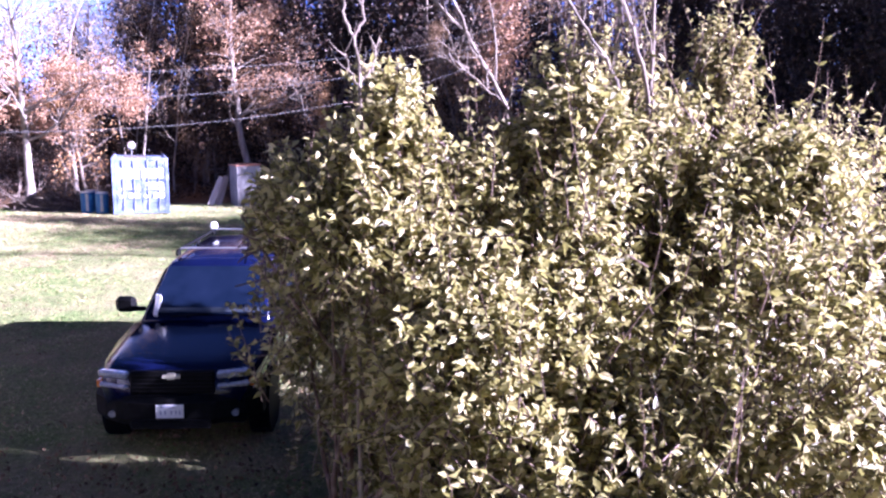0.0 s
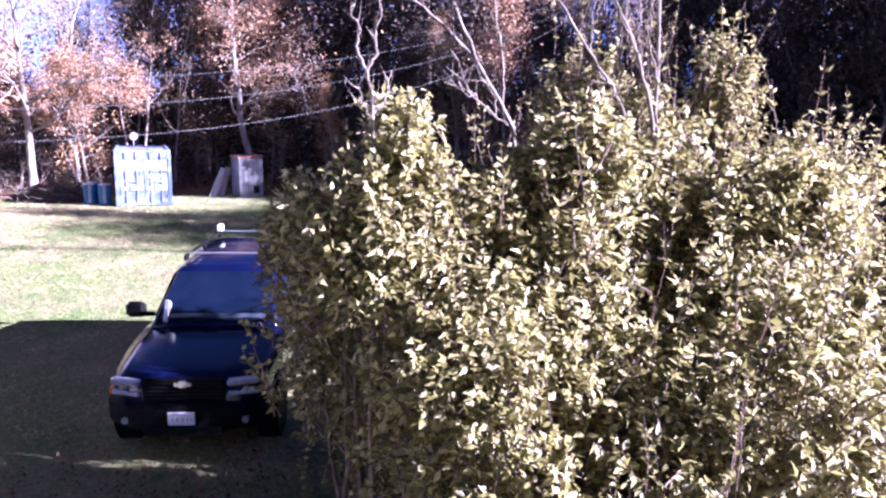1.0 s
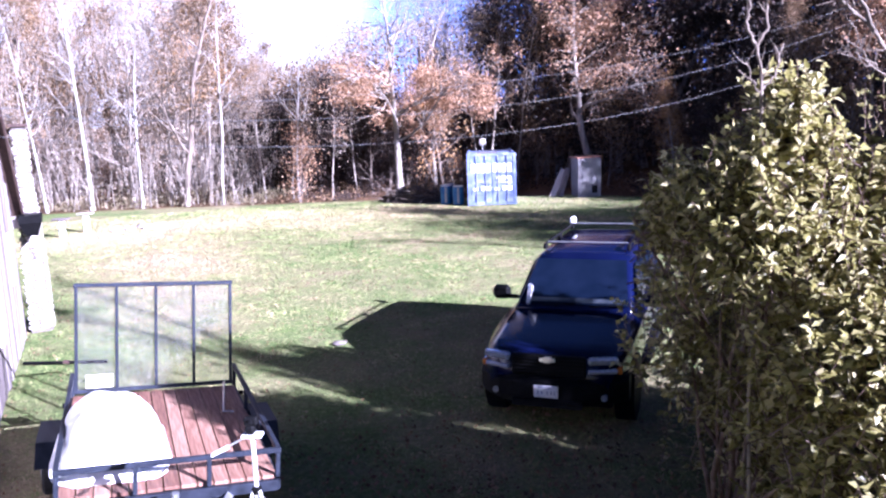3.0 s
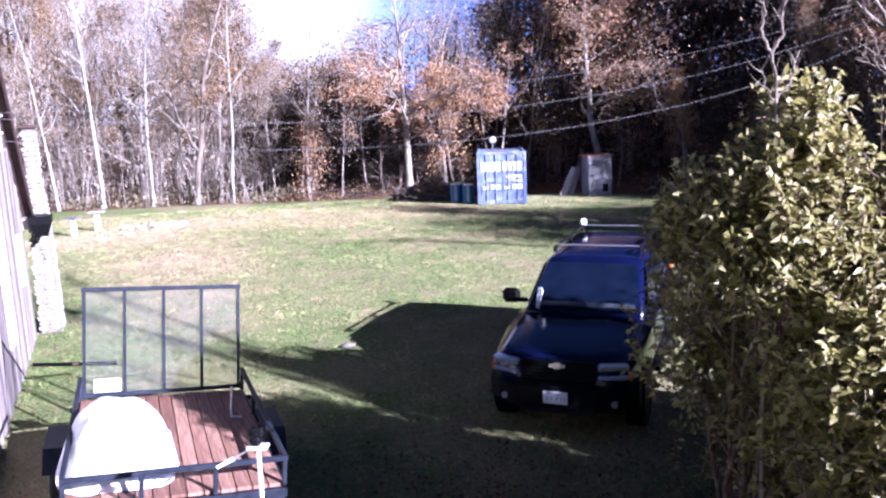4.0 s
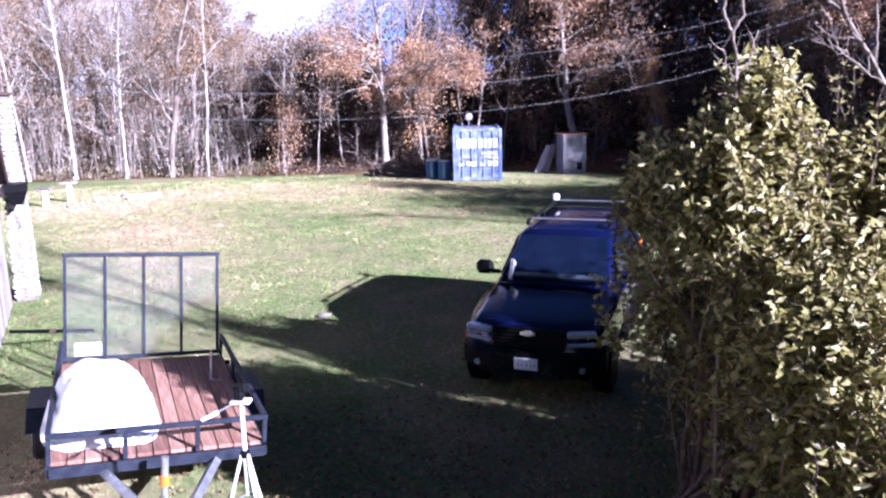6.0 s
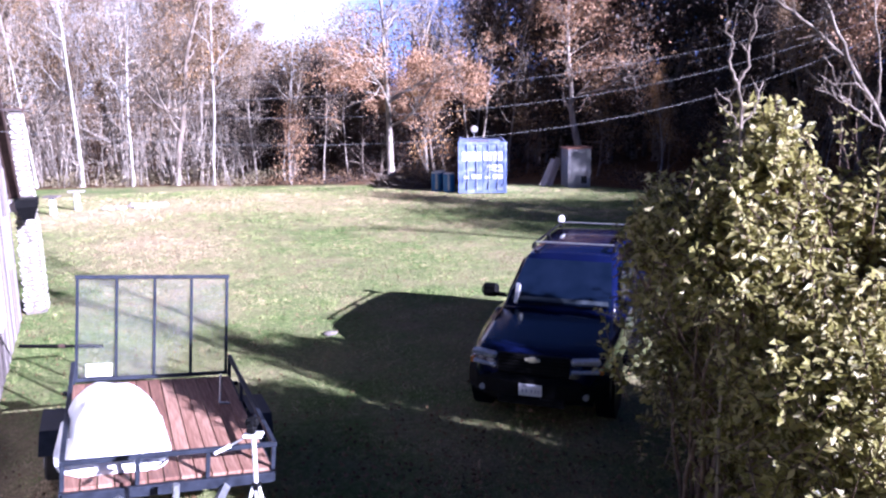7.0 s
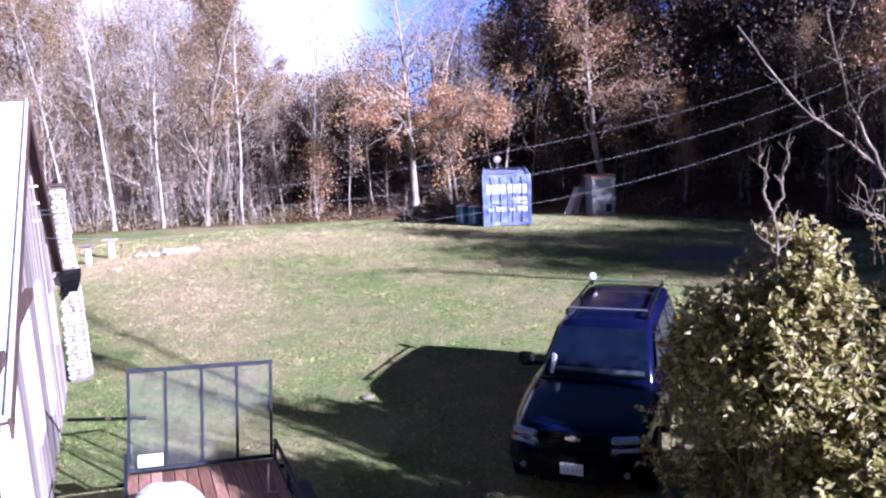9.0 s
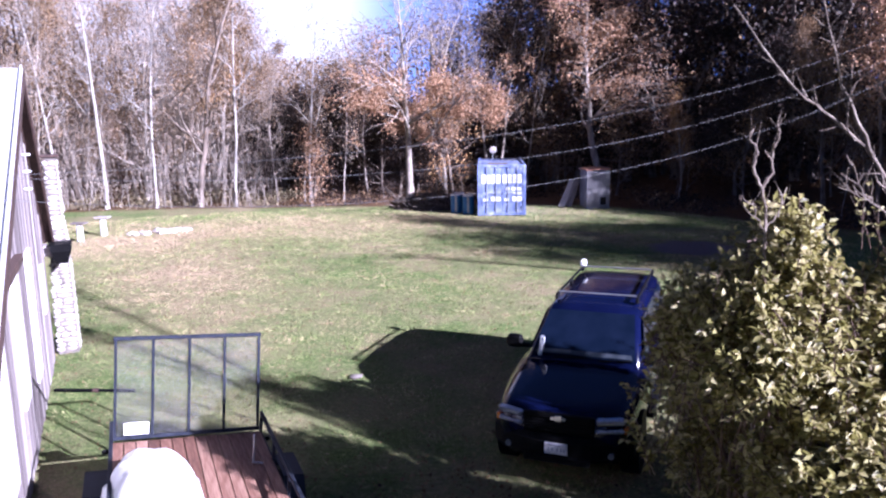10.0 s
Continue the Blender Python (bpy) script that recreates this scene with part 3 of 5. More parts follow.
def build_woods():
    rng, mix = random.Random(3), random.Random(7)
    x = -40.0
    while x < 52:
        belt = x > 14
        for row in range(4):
            xx = x + rng.uniform(-2.0, 2.0)
            off = row * rng.uniform(3.4, 5.4) + rng.uniform(0.2, 3.4)
            nx, ny = (0, 1) if x < 6 else (0.62, 0.78)
            px, py = xx + nx * off, woods_edge(xx) + ny * off
            if -6.5 < px < 9.5 and py < 43.0:
                continue
            if belt:
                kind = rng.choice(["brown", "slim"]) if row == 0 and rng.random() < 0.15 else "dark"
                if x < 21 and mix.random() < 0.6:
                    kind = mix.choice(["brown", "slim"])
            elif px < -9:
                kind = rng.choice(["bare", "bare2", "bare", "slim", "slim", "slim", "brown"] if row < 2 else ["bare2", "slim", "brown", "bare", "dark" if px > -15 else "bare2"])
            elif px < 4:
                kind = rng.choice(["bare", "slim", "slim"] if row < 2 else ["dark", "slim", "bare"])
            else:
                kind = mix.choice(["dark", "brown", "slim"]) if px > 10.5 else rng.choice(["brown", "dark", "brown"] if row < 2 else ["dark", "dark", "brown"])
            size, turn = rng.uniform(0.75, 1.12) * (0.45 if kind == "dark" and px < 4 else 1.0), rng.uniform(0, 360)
            # leaf colour stands for the shaded depth of this stretch
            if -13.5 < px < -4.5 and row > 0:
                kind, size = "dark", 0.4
            if not (9.0 < px < 14.0 and py < 43.5):
                plant(kind, px, py, size, turn)
            if row > 0 and rng.random() < 0.45 and px < 14:
                plant('dark' if rng.random() < 0.7 and px > -16 or -14 < px < 4 else 'under', px + rng.uniform(-1.5, 1.5), py + rng.uniform(0, 2.5), rng.uniform(0.25, 0.5), rng.uniform(0, 360))
        if rng.random() < 0.85:
            plant("dark" if -14 < x < 4 else "under", x + rng.uniform(-1, 1), woods_edge(x) + rng.uniform(4.5, 8), rng.uniform(0.6, 1.1) * (0.4 if -14 < x < 4 else 1.0), rng.uniform(0, 360))
        x += 2.2 if x < 14 else 3.4
    # the farther woods close the view
    back, trunks, low, pale, haze = Soup(), Soup(), Soup(), Soup(), Soup()
    g, fine = np.random.default_rng(8), np.random.default_rng(88)
    for i in range(760):
        xx = g.uniform(-80, 75) if i < 560 else g.uniform(9, 62)
        yy = woods_edge(xx) + g.uniform(14, 50)
        z = ground_height(xx, yy)
        h = min(g.uniform(12, 20), max(4.0, height_cap(xx, yy)))
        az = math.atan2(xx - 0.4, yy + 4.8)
        if -0.13 < az < 0.16 and g.random() < 0.35:
            continue
        trunks.tube(wander(g, (xx, yy, z - 0.3), (0, 0, 1), h, 5, 0.07), np.linspace(0.17, 0.03, 6), 5)
        k = 520
        p = np.stack([xx + g.normal(size=k) * 1.9, yy + g.normal(size=k) * 1.9, z + h * g.beta(1.6, 1.3, k)], 1)
        # leaf colour carries the light: shade-dark low down and right, sun-pale at left
        low_part = p[:, 2] < z + 5.5
        (pale if az < -0.30 else low).cards(p[low_part], g, 0.3 if az > -0.30 else 0.2)
        (pale if az < -0.30 else low if i >= 560 else back).cards(p[~low_part], g, 0.23 if az > -0.30 else 0.17)
        if az < -0.28:
            for _ in range(34):
                a = np.array([xx, yy, z + h * fine.uniform(0.15, 0.95)]) + fine.normal(size=3) * 0.8
                haze.tube(wander(fine, a, (fine.normal(), fine.normal(), abs(fine.normal()) * 0.8), fine.uniform(1.2, 3.2), 3, 0.25, 0.1), np.linspace(0.03, 0.008, 4), 3)
    tagged(finish("far_woods_foliage", back.mesh("far_woods_foliage"), M_LEAF_BROWN), "brown autumn foliage of the distant woods", "woods", kind="stuff")
    # thin pale saplings along the sunny edge
    for _ in range(170):
        xx = fine.uniform(-27, -12.5)
        yy = woods_edge(xx) + fine.uniform(0.3, 7)
        h = fine.uniform(1.5, 5.5)
        stem = wander(fine, (xx, yy, ground_height(xx, yy) - 0.05), (fine.normal() * 0.12, fine.normal() * 0.12, 1), h, 6, 0.07)
        haze.tube(stem, np.linspace(0.03, 0.008, 7), 4)
        for _ in range(9):
            haze.tube(wander(fine, stem[fine.integers(2, 6)], (fine.normal(), fine.normal(), 0.5), fine.uniform(0.4, 1.3), 3, 0.25, 0.05), np.linspace(0.013, 0.005, 4), 3)
        k = 40
        pale.cards(stem[fine.integers(2, 7, k)] + fine.normal(size=(k, 3)) * 0.45, fine, 0.09)
    tagged(finish("far_pale_foliage", pale.mesh("far_pale_foliage"), M_LEAF_GREY), "dry foliage of the far left woods, paled for sunlight and haze", "woods", kind="stuff")
    tagged(finish("far_woods_twigs", haze.mesh("far_woods_twigs"), M_BARK_PALE), "pale bare twigs of the distant woods", "woods", kind="stuff")
    tagged(finish("far_woods_understorey", low.mesh("far_woods_understorey"), M_LEAF_SHADE), "far woods foliage with the inner shade put into its colour", "woods", kind="stuff")
    tagged(finish("far_woods_timber", trunks.mesh("far_woods_timber"), M_BARK_DARK), "grey trunks of the distant woods", "woods", kind="stuff")
    # brush and dry weeds along the woods' foot
    brush, weeds, thicket, straw = Soup(), Soup(), Soup(), Soup()
    for _ in range(560):
        xx = g.uniform(-34, 24)
        yy = woods_edge(xx) + abs(g.normal()) * 3.0 + (0.3 if not -6 < xx < 9 else 3.0)
        if noise.noise(Vector((xx * 0.35, yy * 0.35, 2))) < -0.12:
            continue
        h = g.uniform(0.2, 0.8) + max(0.0, noise.noise(Vector((xx * 0.5, 0, 5)))) * 1.2
        z = ground_height(xx, yy)
        for _ in range(4):
            brush.tube(wander(g, (xx, yy, z - 0.05), (g.normal() * 0.5, g.normal() * 0.5, 1), h, 3, 0.2), np.linspace(0.012, 0.004, 4), 3)
        k = 45
        # most brush right of x -11 takes the shade-darkened leaf colour
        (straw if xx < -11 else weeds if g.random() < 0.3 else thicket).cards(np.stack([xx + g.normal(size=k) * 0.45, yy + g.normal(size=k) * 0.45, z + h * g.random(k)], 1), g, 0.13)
    tagged(finish("underbrush_stalks", brush.mesh("underbrush_stalks"), M_TWIG), "bare brush along the foot of the woods", "brush", kind="stuff")
    tagged(finish("dry_weeds", straw.mesh("dry_weeds"), M_WEED), "pale tan weeds along the sunny edge of the woods", "brush", kind="stuff")
    tagged(finish("thicket", thicket.mesh("thicket"), M_LEAF_SHADE), "low thicket at the edge of the woods, leaf colour darkened for shade", "brush", kind="stuff")
    tagged(finish("underbrush", weeds.mesh("underbrush"), M_LEAF_BROWN), "dry brown weeds along the foot of the woods", "brush", kind="stuff")


build_woods()
# trees in the shade-darkened leaf colour for the dark depth of the woods
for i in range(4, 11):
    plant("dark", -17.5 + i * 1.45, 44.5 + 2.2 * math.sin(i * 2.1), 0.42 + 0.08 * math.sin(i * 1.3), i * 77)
# the same darkened leaves for the shade behind the container
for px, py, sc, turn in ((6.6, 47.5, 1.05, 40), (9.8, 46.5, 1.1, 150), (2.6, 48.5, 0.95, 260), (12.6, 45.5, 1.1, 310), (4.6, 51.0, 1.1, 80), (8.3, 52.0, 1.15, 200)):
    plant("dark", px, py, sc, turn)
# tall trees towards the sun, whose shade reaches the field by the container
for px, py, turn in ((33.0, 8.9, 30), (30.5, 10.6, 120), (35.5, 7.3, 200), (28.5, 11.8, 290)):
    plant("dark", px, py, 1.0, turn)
oak = tree("oak_tree", tree_meshes(29, 13.5, 0.24, 0.24, 34, 0.42, 22000, 0.115, 0.0, lean=0.004, bend=0.05, scatter=0.24, leaf_top=0.5, twigs=7, fine=3, clump=0.6), M_BARK_PALE, M_LEAF_OAK,
           "spreading oak with russet autumn leaves at the field's edge", pose(-4.0, 39.9, 0.1))
oak2 = tree("oak_tree", tree_meshes(22, 13, 0.26, 0.3, 30, 0.44, 17000, 0.12, -0.05, scatter=0.3, leaf_top=0.95, twigs=8, fine=4, clump=0.7), M_BARK_PALE, M_LEAF_OAK,
            "broad tree with drooping twigs and brown leaves behind the container", pose(7.5, 42.5, 0.2))
gold = tree("tree", tree_meshes(23, 7, 0.12, 0.2, 18, 0.34, 3000, 0.125, 0.1, scatter=0.35), M_BARK_DARK, M_LEAF_GOLD,
            "small tree with golden orange leaves beside the container", pose(-1.7, 43.6, 0.1))
for px, py, hh, rr, seed in ((-21.5, 38.2, 17, 0.13, 51), (-18.7, 38.6, 15, 0.10, 52), (-16.2, 38.9, 9.5, 0.06, 53), (-14.2, 39.0, 16, 0.10, 54), (-10.0, 40.2, 13, 0.085, 55),
                             (-23.9, 37.8, 14, 0.09, 58), (-8.1, 40.6, 8, 0.055, 59), (-17.4, 39.6, 13, 0.07, 60), (-15.3, 40.4, 12, 0.06, 61)):
    tree("pale_tree", tree_meshes(seed, hh, rr, 0.3, 18, 0.2, 700, 0.1, 0.06, lean=0.003, bend=0.03, twigs=7, fine=3, scatter=0.5), M_BARK_WHITE if rr > 0.084 else M_BARK_PALE, M_LEAF_GREY,
         "white-barked slender tree at the edge of the woods", pose(px, py, 0), "white-barked trees")
tree("tree", tree_meshes(56, 15.5, 0.16, 0.3, 24, 0.26, 13000, 0.13, 0.1, scatter=0.32, clump=0.6), M_BARK_PALE, M_LEAF_GOLD,
     "tall autumn tree with faded orange leaves", pose(-16.9, 43.5, 0.2))
tree("tree", tree_meshes(62, 13.5, 0.18, 0.25, 22, 0.24, 9000, 0.15, 0.1, scatter=0.35, clump=0.7), M_BARK_DARK, M_LEAF_BROWN,
     "tall brown-leaved tree beside the open sky", pose(-14.4, 45.0, 0.2))
tree("tree", tree_meshes(64, 10.6, 0.13, 0.45, 16, 0.24, 4200, 0.15, 0.1, scatter=0.4), M_BARK_DARK, M_LEAF_OAK,
     "autumn tree with an orange-russet top behind the shrubs", pose(18.2, 30.6, ground_height(18.2, 30.6) - 0.05))
plant("gold", 11.2, 38.6, 0.42, 70)
tree("tree", tree_meshes(57, 4.2, 0.06, 0.1, 16, 0.3, 1500, 0.12, 0.1, scatter=0.35), M_BARK_DARK, M_LEAF_OAK,
     "small russet sapling at the edge of the field", pose(-9.6, 38.6, 0))
tree("tree", tree_meshes(63, 2.6, 0.05, 0.1, 14, 0.34, 420, 0.12, 0.1, scatter=0.35), M_BARK_DARK, M_LEAF_GOLD,
     "low sapling with orange leaves under the oak", pose(-2.6, 41.4, 0.1))


def forked_tree(label, seed, base, lines):
    """A bare tree by the yard: each line is (points, thick, thin)."""
    rng = np.random.default_rng(seed)
    t = thing("bare_tree", label, "tree", "bare trees beside the yard", at=pose(*base))
    tw = Soup()
    for k, (pts, r0, r1) in enumerate(lines):
        pts = np.array(pts, float)
        u = np.linspace(0, len(pts) - 1, 5 * len(pts))
        fine = np.stack([np.interp(u, np.arange(len(pts)), pts[:, c]) for c in range(3)], 1) + rng.normal(size=(len(u), 3)) * 0.025
        s = Soup()
        s.tube(fine, np.linspace(r0, r1, len(fine)) * 0.8, 8)
        finish("trunk" if k == 0 else "limb", s.mesh("trunk"), M_BARK_DARK, t, smooth=True)
        for _ in range(24 if k else 0):
            m = rng.integers(4, len(fine) - 1)
            d = aside(rng, fine[m + 1] - fine[m - 1], rng.uniform(0.5, 1.1))
            tw.tube(wander(rng, fine[m], d, rng.uniform(0.6, 2.2), 5, 0.15, 0.05), np.linspace(0.028, 0.006, 6), 4)
    tagged(finish("twig_growth", tw.mesh("twig_growth"), M_BARK_DARK, t), kind="stuff")
    return t


forked_tree("leaning bare tree with two long limbs beside the yard", 27, (8.4, -1.4, 0),
            [([(0, 0, -0.1), (0.6, 0.5, 2.5), (1.35, 1.2, 5.5)], 0.17, 0.12), ([(1.35, 1.2, 5.4), (2.5, 2.3, 8.5), (3.9, 3.7, 12.8)], 0.10, 0.05),
             ([(1.35, 1.2, 5.4), (1.9, 1.8, 8.5), (2.5, 2.5, 13.5)], 0.09, 0.045), ([(1.8, 1.7, 7.8), (0.6, 2.6, 9.3), (0.0, 3.8, 9.9)], 0.06, 0.03)])
forked_tree("slim bare tree leaning out over the field's edge", 28, (23.2, 11.5, 0),
            [([(0, 0, -0.1), (-0.9, -1.2, 5), (-1.9, -2.6, 9.5), (-2.6, -3.6, 12.5)], 0.15, 0.05), ([(-1.7, -2.4, 9.0), (-1.6, -3.2, 11), (-1.2, -3.8, 12.5)], 0.06, 0.03)])


def build_back_trees():
    """Unseen trees added behind the flyer, away from the sun, to block sky light."""
    rng = random.Random(21)
    for i in range(15):
        x = -34 + i * 3.0
        plant(rng.choice(["ever", "brown", "ever"]), x + rng.uniform(-0.8, 0.8), -15.5 - rng.uniform(0, 6) - max(0, x) * 0.7, rng.uniform(0.85, 1.1), rng.uniform(0, 360))


build_back_trees()

# ---- shrubs by the parked car ----


def shrub(name, label, bases, blobs, leaf_mat, seed, twigs, leaf, per_twig, singles=0, twig_len=0.75, shoots=45, open_to=-0.2):
    """Stems from the ground to leafy twigs that fill a few rounded masses (centre, radii, weight)."""
    rng = np.random.default_rng(seed)
    t = thing(name, label, "shrub", "shrubs by the car")
    stems, tw, lv = Soup(), Soup(), Soup()
    weights = np.array([b[2] for b in blobs], float)
    weights /= weights.sum()
    spare_at, spare_way, toward = [], [], np.array(SUN)
    for i in range(twigs):
        (c, r, _) = blobs[rng.choice(len(blobs), p=weights)]
        c, r = np.array(c), np.array(r)
        d = rng.normal(size=3)
        d /= np.linalg.norm(d)
        d[2] = abs(d[2]) if rng.random() < 0.62 else d[2]
        q = rng.random() ** 0.32
        bump_out = 1.0 + 0.24 * noise.noise(Vector(c + d * r * 0.95)) + float(np.clip(0.07 * rng.normal(), -0.12, 0.14))
        tip = c + d * r * q * bump_out
        hole = tip - toward * (tip[1] / toward[1])
        if noise.noise(Vector((hole[0] * 1.5, hole[2] * 1.7, 7.3))) < open_to:
            continue
        lane = (tip[0] - 0.2) * 0.537 + (tip[1] - 5.85) * 0.843
        lane += 0.12 * noise.noise(Vector(tip * 0.8))
        if -0.22 < lane < 0.36 and tip[2] > (tip[0] - 0.7) * 0.5 - 0.3 or 0.2 < lane < 0.75 and tip[2] > (tip[0] + 0.5) * 0.5:
            continue
        if tip[2] < 0.15 or (q > 0.7 and noise.noise(Vector(tip * 1.25) + Vector((seed, 0, 0))) < -0.2 and rng.random() < 0.8):
            continue
        out = d * 0.75 + np.array([0, 0, 0.55]) + rng.normal(size=3) * 0.35
        out /= np.linalg.norm(out)
        ln = twig_len * rng.uniform(0.6, 1.3)
        line = wander(rng, tip - out * ln, out, ln, 4, 0.14, 0.03)
        tw.tube(line, np.linspace(0.008, 0.0025, 5), 3)
        k = per_twig
        s = np.sort(rng.uniform(0.12, 1.0, k)) * 3.999
        at = line[s.astype(int)] + (line[s.astype(int) + 1] - line[s.astype(int)]) * (s % 1)[:, None]
        way = np.stack([aside(rng, out, rng.uniform(0.6, 1.35)) for _ in range(k)]) + np.array([0, 0, -0.28])
        if singles and len(spare_at) < singles and d[1] < -0.25 and q > 0.85 and d[0] < 0.2:
            m = min(3, singles - len(spare_at))
            spare_at += list(at[:m])
            spare_way += list(way[:m])
            at, way = at[m:], way[m:]
        lv.leaves(at, way, rng, leaf, leaf * 0.52)
        if i % 36 == 0:
            b = np.array(bases[rng.integers(len(bases))]) + np.append(rng.normal(size=2) * 0.15, 0)
            mid = (b + line[0]) / 2 + np.append(rng.normal(size=2) * 0.12, 0.25)
            u = np.linspace(0, 1, 9)[:, None]
            curve = (1 - u) ** 2 * b + 2 * u * (1 - u) * mid + u ** 2 * line[0] + rng.normal(size=(9, 3)) * 0.02
            stems.tube(curve, np.linspace(0.032, 0.008, 9) * rng.uniform(0.6, 1.3), 5)
    for _ in range(shoots):
        (c, r, _) = blobs[rng.choice(len(blobs), p=weights)]
        a = np.array(c) + np.array(r) * np.array([rng.uniform(-0.7, 0.7), rng.uniform(-0.7, 0.5), rng.uniform(0.55, 0.85)])
        line = wander(rng, a, (rng.normal() * 0.25, rng.normal() * 0.25, 1), rng.uniform(0.5, 1.0), 5, 0.1, 0.05)
        tw.tube(line, np.linspace(0.008, 0.002, 6), 3)
        k = rng.integers(5, 14)
        q = rng.uniform(0.3, 1, k) * 4.999
        lv.leaves(line[q.astype(int)], np.stack([aside(rng, np.array([0, 0, 1.0]), rng.uniform(0.5, 1.2)) for _ in range(k)]), rng, leaf * 0.85, leaf * 0.36)
    tagged(finish("stem_thicket", stems.mesh("stem_thicket"), M_TWIG, t), kind="stuff")
    tagged(finish("twig_growth", tw.mesh("twig_growth"), M_TWIG, t), kind="stuff")
    fol = finish("foliage", lv.mesh("foliage"), leaf_mat, t)
    tagged(fol, kind="stuff")
    if singles:
        one = Soup()
        one.leaves([(0, 0, 0)], [(0, 1, 0)], np.random.default_rng(2), leaf, leaf * 0.52)
        me = one.mesh("leaf")
        me.materials.append(leaf_mat)
        for a, w in zip(spare_at, spare_way):
            o = new("leaf", me)
            o.parent = t
            o.matrix_local = Matrix.Translation(a) @ Vector(w).to_track_quat("Y", "Z").to_matrix().to_4x4() @ pose(0, 0, 0, 0, rng.uniform(-60, 60), 0)
    return t


shrub("leafy_shrub", "big waxy olive-green shrub beside the parked car", [(3.1, 1.9, 0), (3.4, 2.3, 0), (2.8, 2.5, 0)],
      [((3.4, 1.9, 1.5), (0.98, 1.2, 1.75), 1.6), ((3.35, 0.8, 1.3), (0.7, 0.85, 1.3), 0.45), ((2.88, 1.75, 3.4), (0.92, 1.15, 0.75), 1.5), ((2.45, 2.7, 2.2), (0.6, 0.8, 1.0), 0.22), ((3.15, 0.75, 2.35), (0.72, 0.75, 1.0), 1.5), ((2.95, 1.75, 3.95), (0.42, 0.6, 0.82), 0.55), ((2.3, 2.2, 3.4), (0.45, 0.7, 0.6), 0.35), ((3.5, 1.5, 3.1), (0.6, 0.8, 0.95), 0.9), ((3.15, 3.3, 1.35), (0.8, 1.0, 1.35), 0.3)],
      M_LEAF_SHRUB, 31, 4200, 0.092, 23, singles=290, shoots=0)
shrub("leafy_shrub", "dense olive shrub with glossy sunlit leaves", [(4.4, 1.2, 0), (4.8, 0.9, 0), (4.1, 1.5, 0)],
      [((4.3, 0.8, 1.45), (1.35, 1.5, 1.45), 1.9), ((4.3, -0.1, 1.1), (0.9, 0.9, 1.1), 0.9), ((4.0, 1.5, 2.9), (0.85, 1.1, 1.2), 1.0), ((3.75, 1.0, 2.5), (0.75, 0.8, 1.2), 1.0), ((4.55, 1.6, 3.7), (0.6, 0.8, 0.85), 0.7)], M_LEAF_SHRUB, 32, 4600, 0.10, 22, shoots=25)
shrub("leafy_shrub", "sprawling olive shrub with brown-tinged leaves", [(5.8, 0.9, 0), (6.2, 0.7, 0), (5.6, 1.2, 0)],
      [((5.8, 0.6, 1.6), (1.5, 1.7, 1.8), 2.4), ((5.7, 1.5, 3.1), (1.0, 1.1, 1.3), 1.2), ((7.4, 1.4, 1.9), (1.3, 1.5, 2.3), 1.8), ((7.3, 1.8, 3.9), (0.5, 0.6, 0.85), 0.45), ((6.4, 1.2, 3.6), (0.7, 0.8, 0.7), 0.5)], M_LEAF_SHRUB, 33, 4200, 0.10, 21, shoots=30)
shrub("tall_shrub", "tall yellow-green shrub behind the waxy shrubs", [(4.6, 3.5, 0), (5.0, 3.8, 0)],
      [((5.0, 3.4, 2.3), (1.1, 1.0, 2.0), 1.5), ((5.05, 3.0, 4.3), (0.42, 0.5, 1.0), 0.6), ((5.75, 3.2, 4.0), (0.95, 0.7, 1.3), 1.7), ((4.7, 4.7, 1.2), (0.8, 1.1, 1.5), 0.9), ((3.75, 4.9, 1.1), (0.5, 0.8, 1.1), 0.6), ((4.4, 3.9, 0.7), (0.9, 0.7, 0.9), 0.7), ((6.4, 3.4, 4.0), (0.9, 0.8, 0.9), 0.7)], M_LEAF_YELLOW, 34, 5000, 0.085, 18, shoots=60, open_to=-1)
shrub("tall_shrub", "tall yellow-green shrub with upright tops", [(7.2, 3.6, 0), (7.8, 3.8, 0)],
      [((7.0, 3.4, 2.2), (1.4, 1.1, 2.0), 1.5), ((7.4, 3.1, 4.25), (0.38, 0.45, 1.1), 0.5), ((9.0, 3.2, 2.2), (1.4, 1.3, 2.4), 1.2)], M_LEAF_YELLOW, 35, 2600, 0.085, 18, shoots=50)


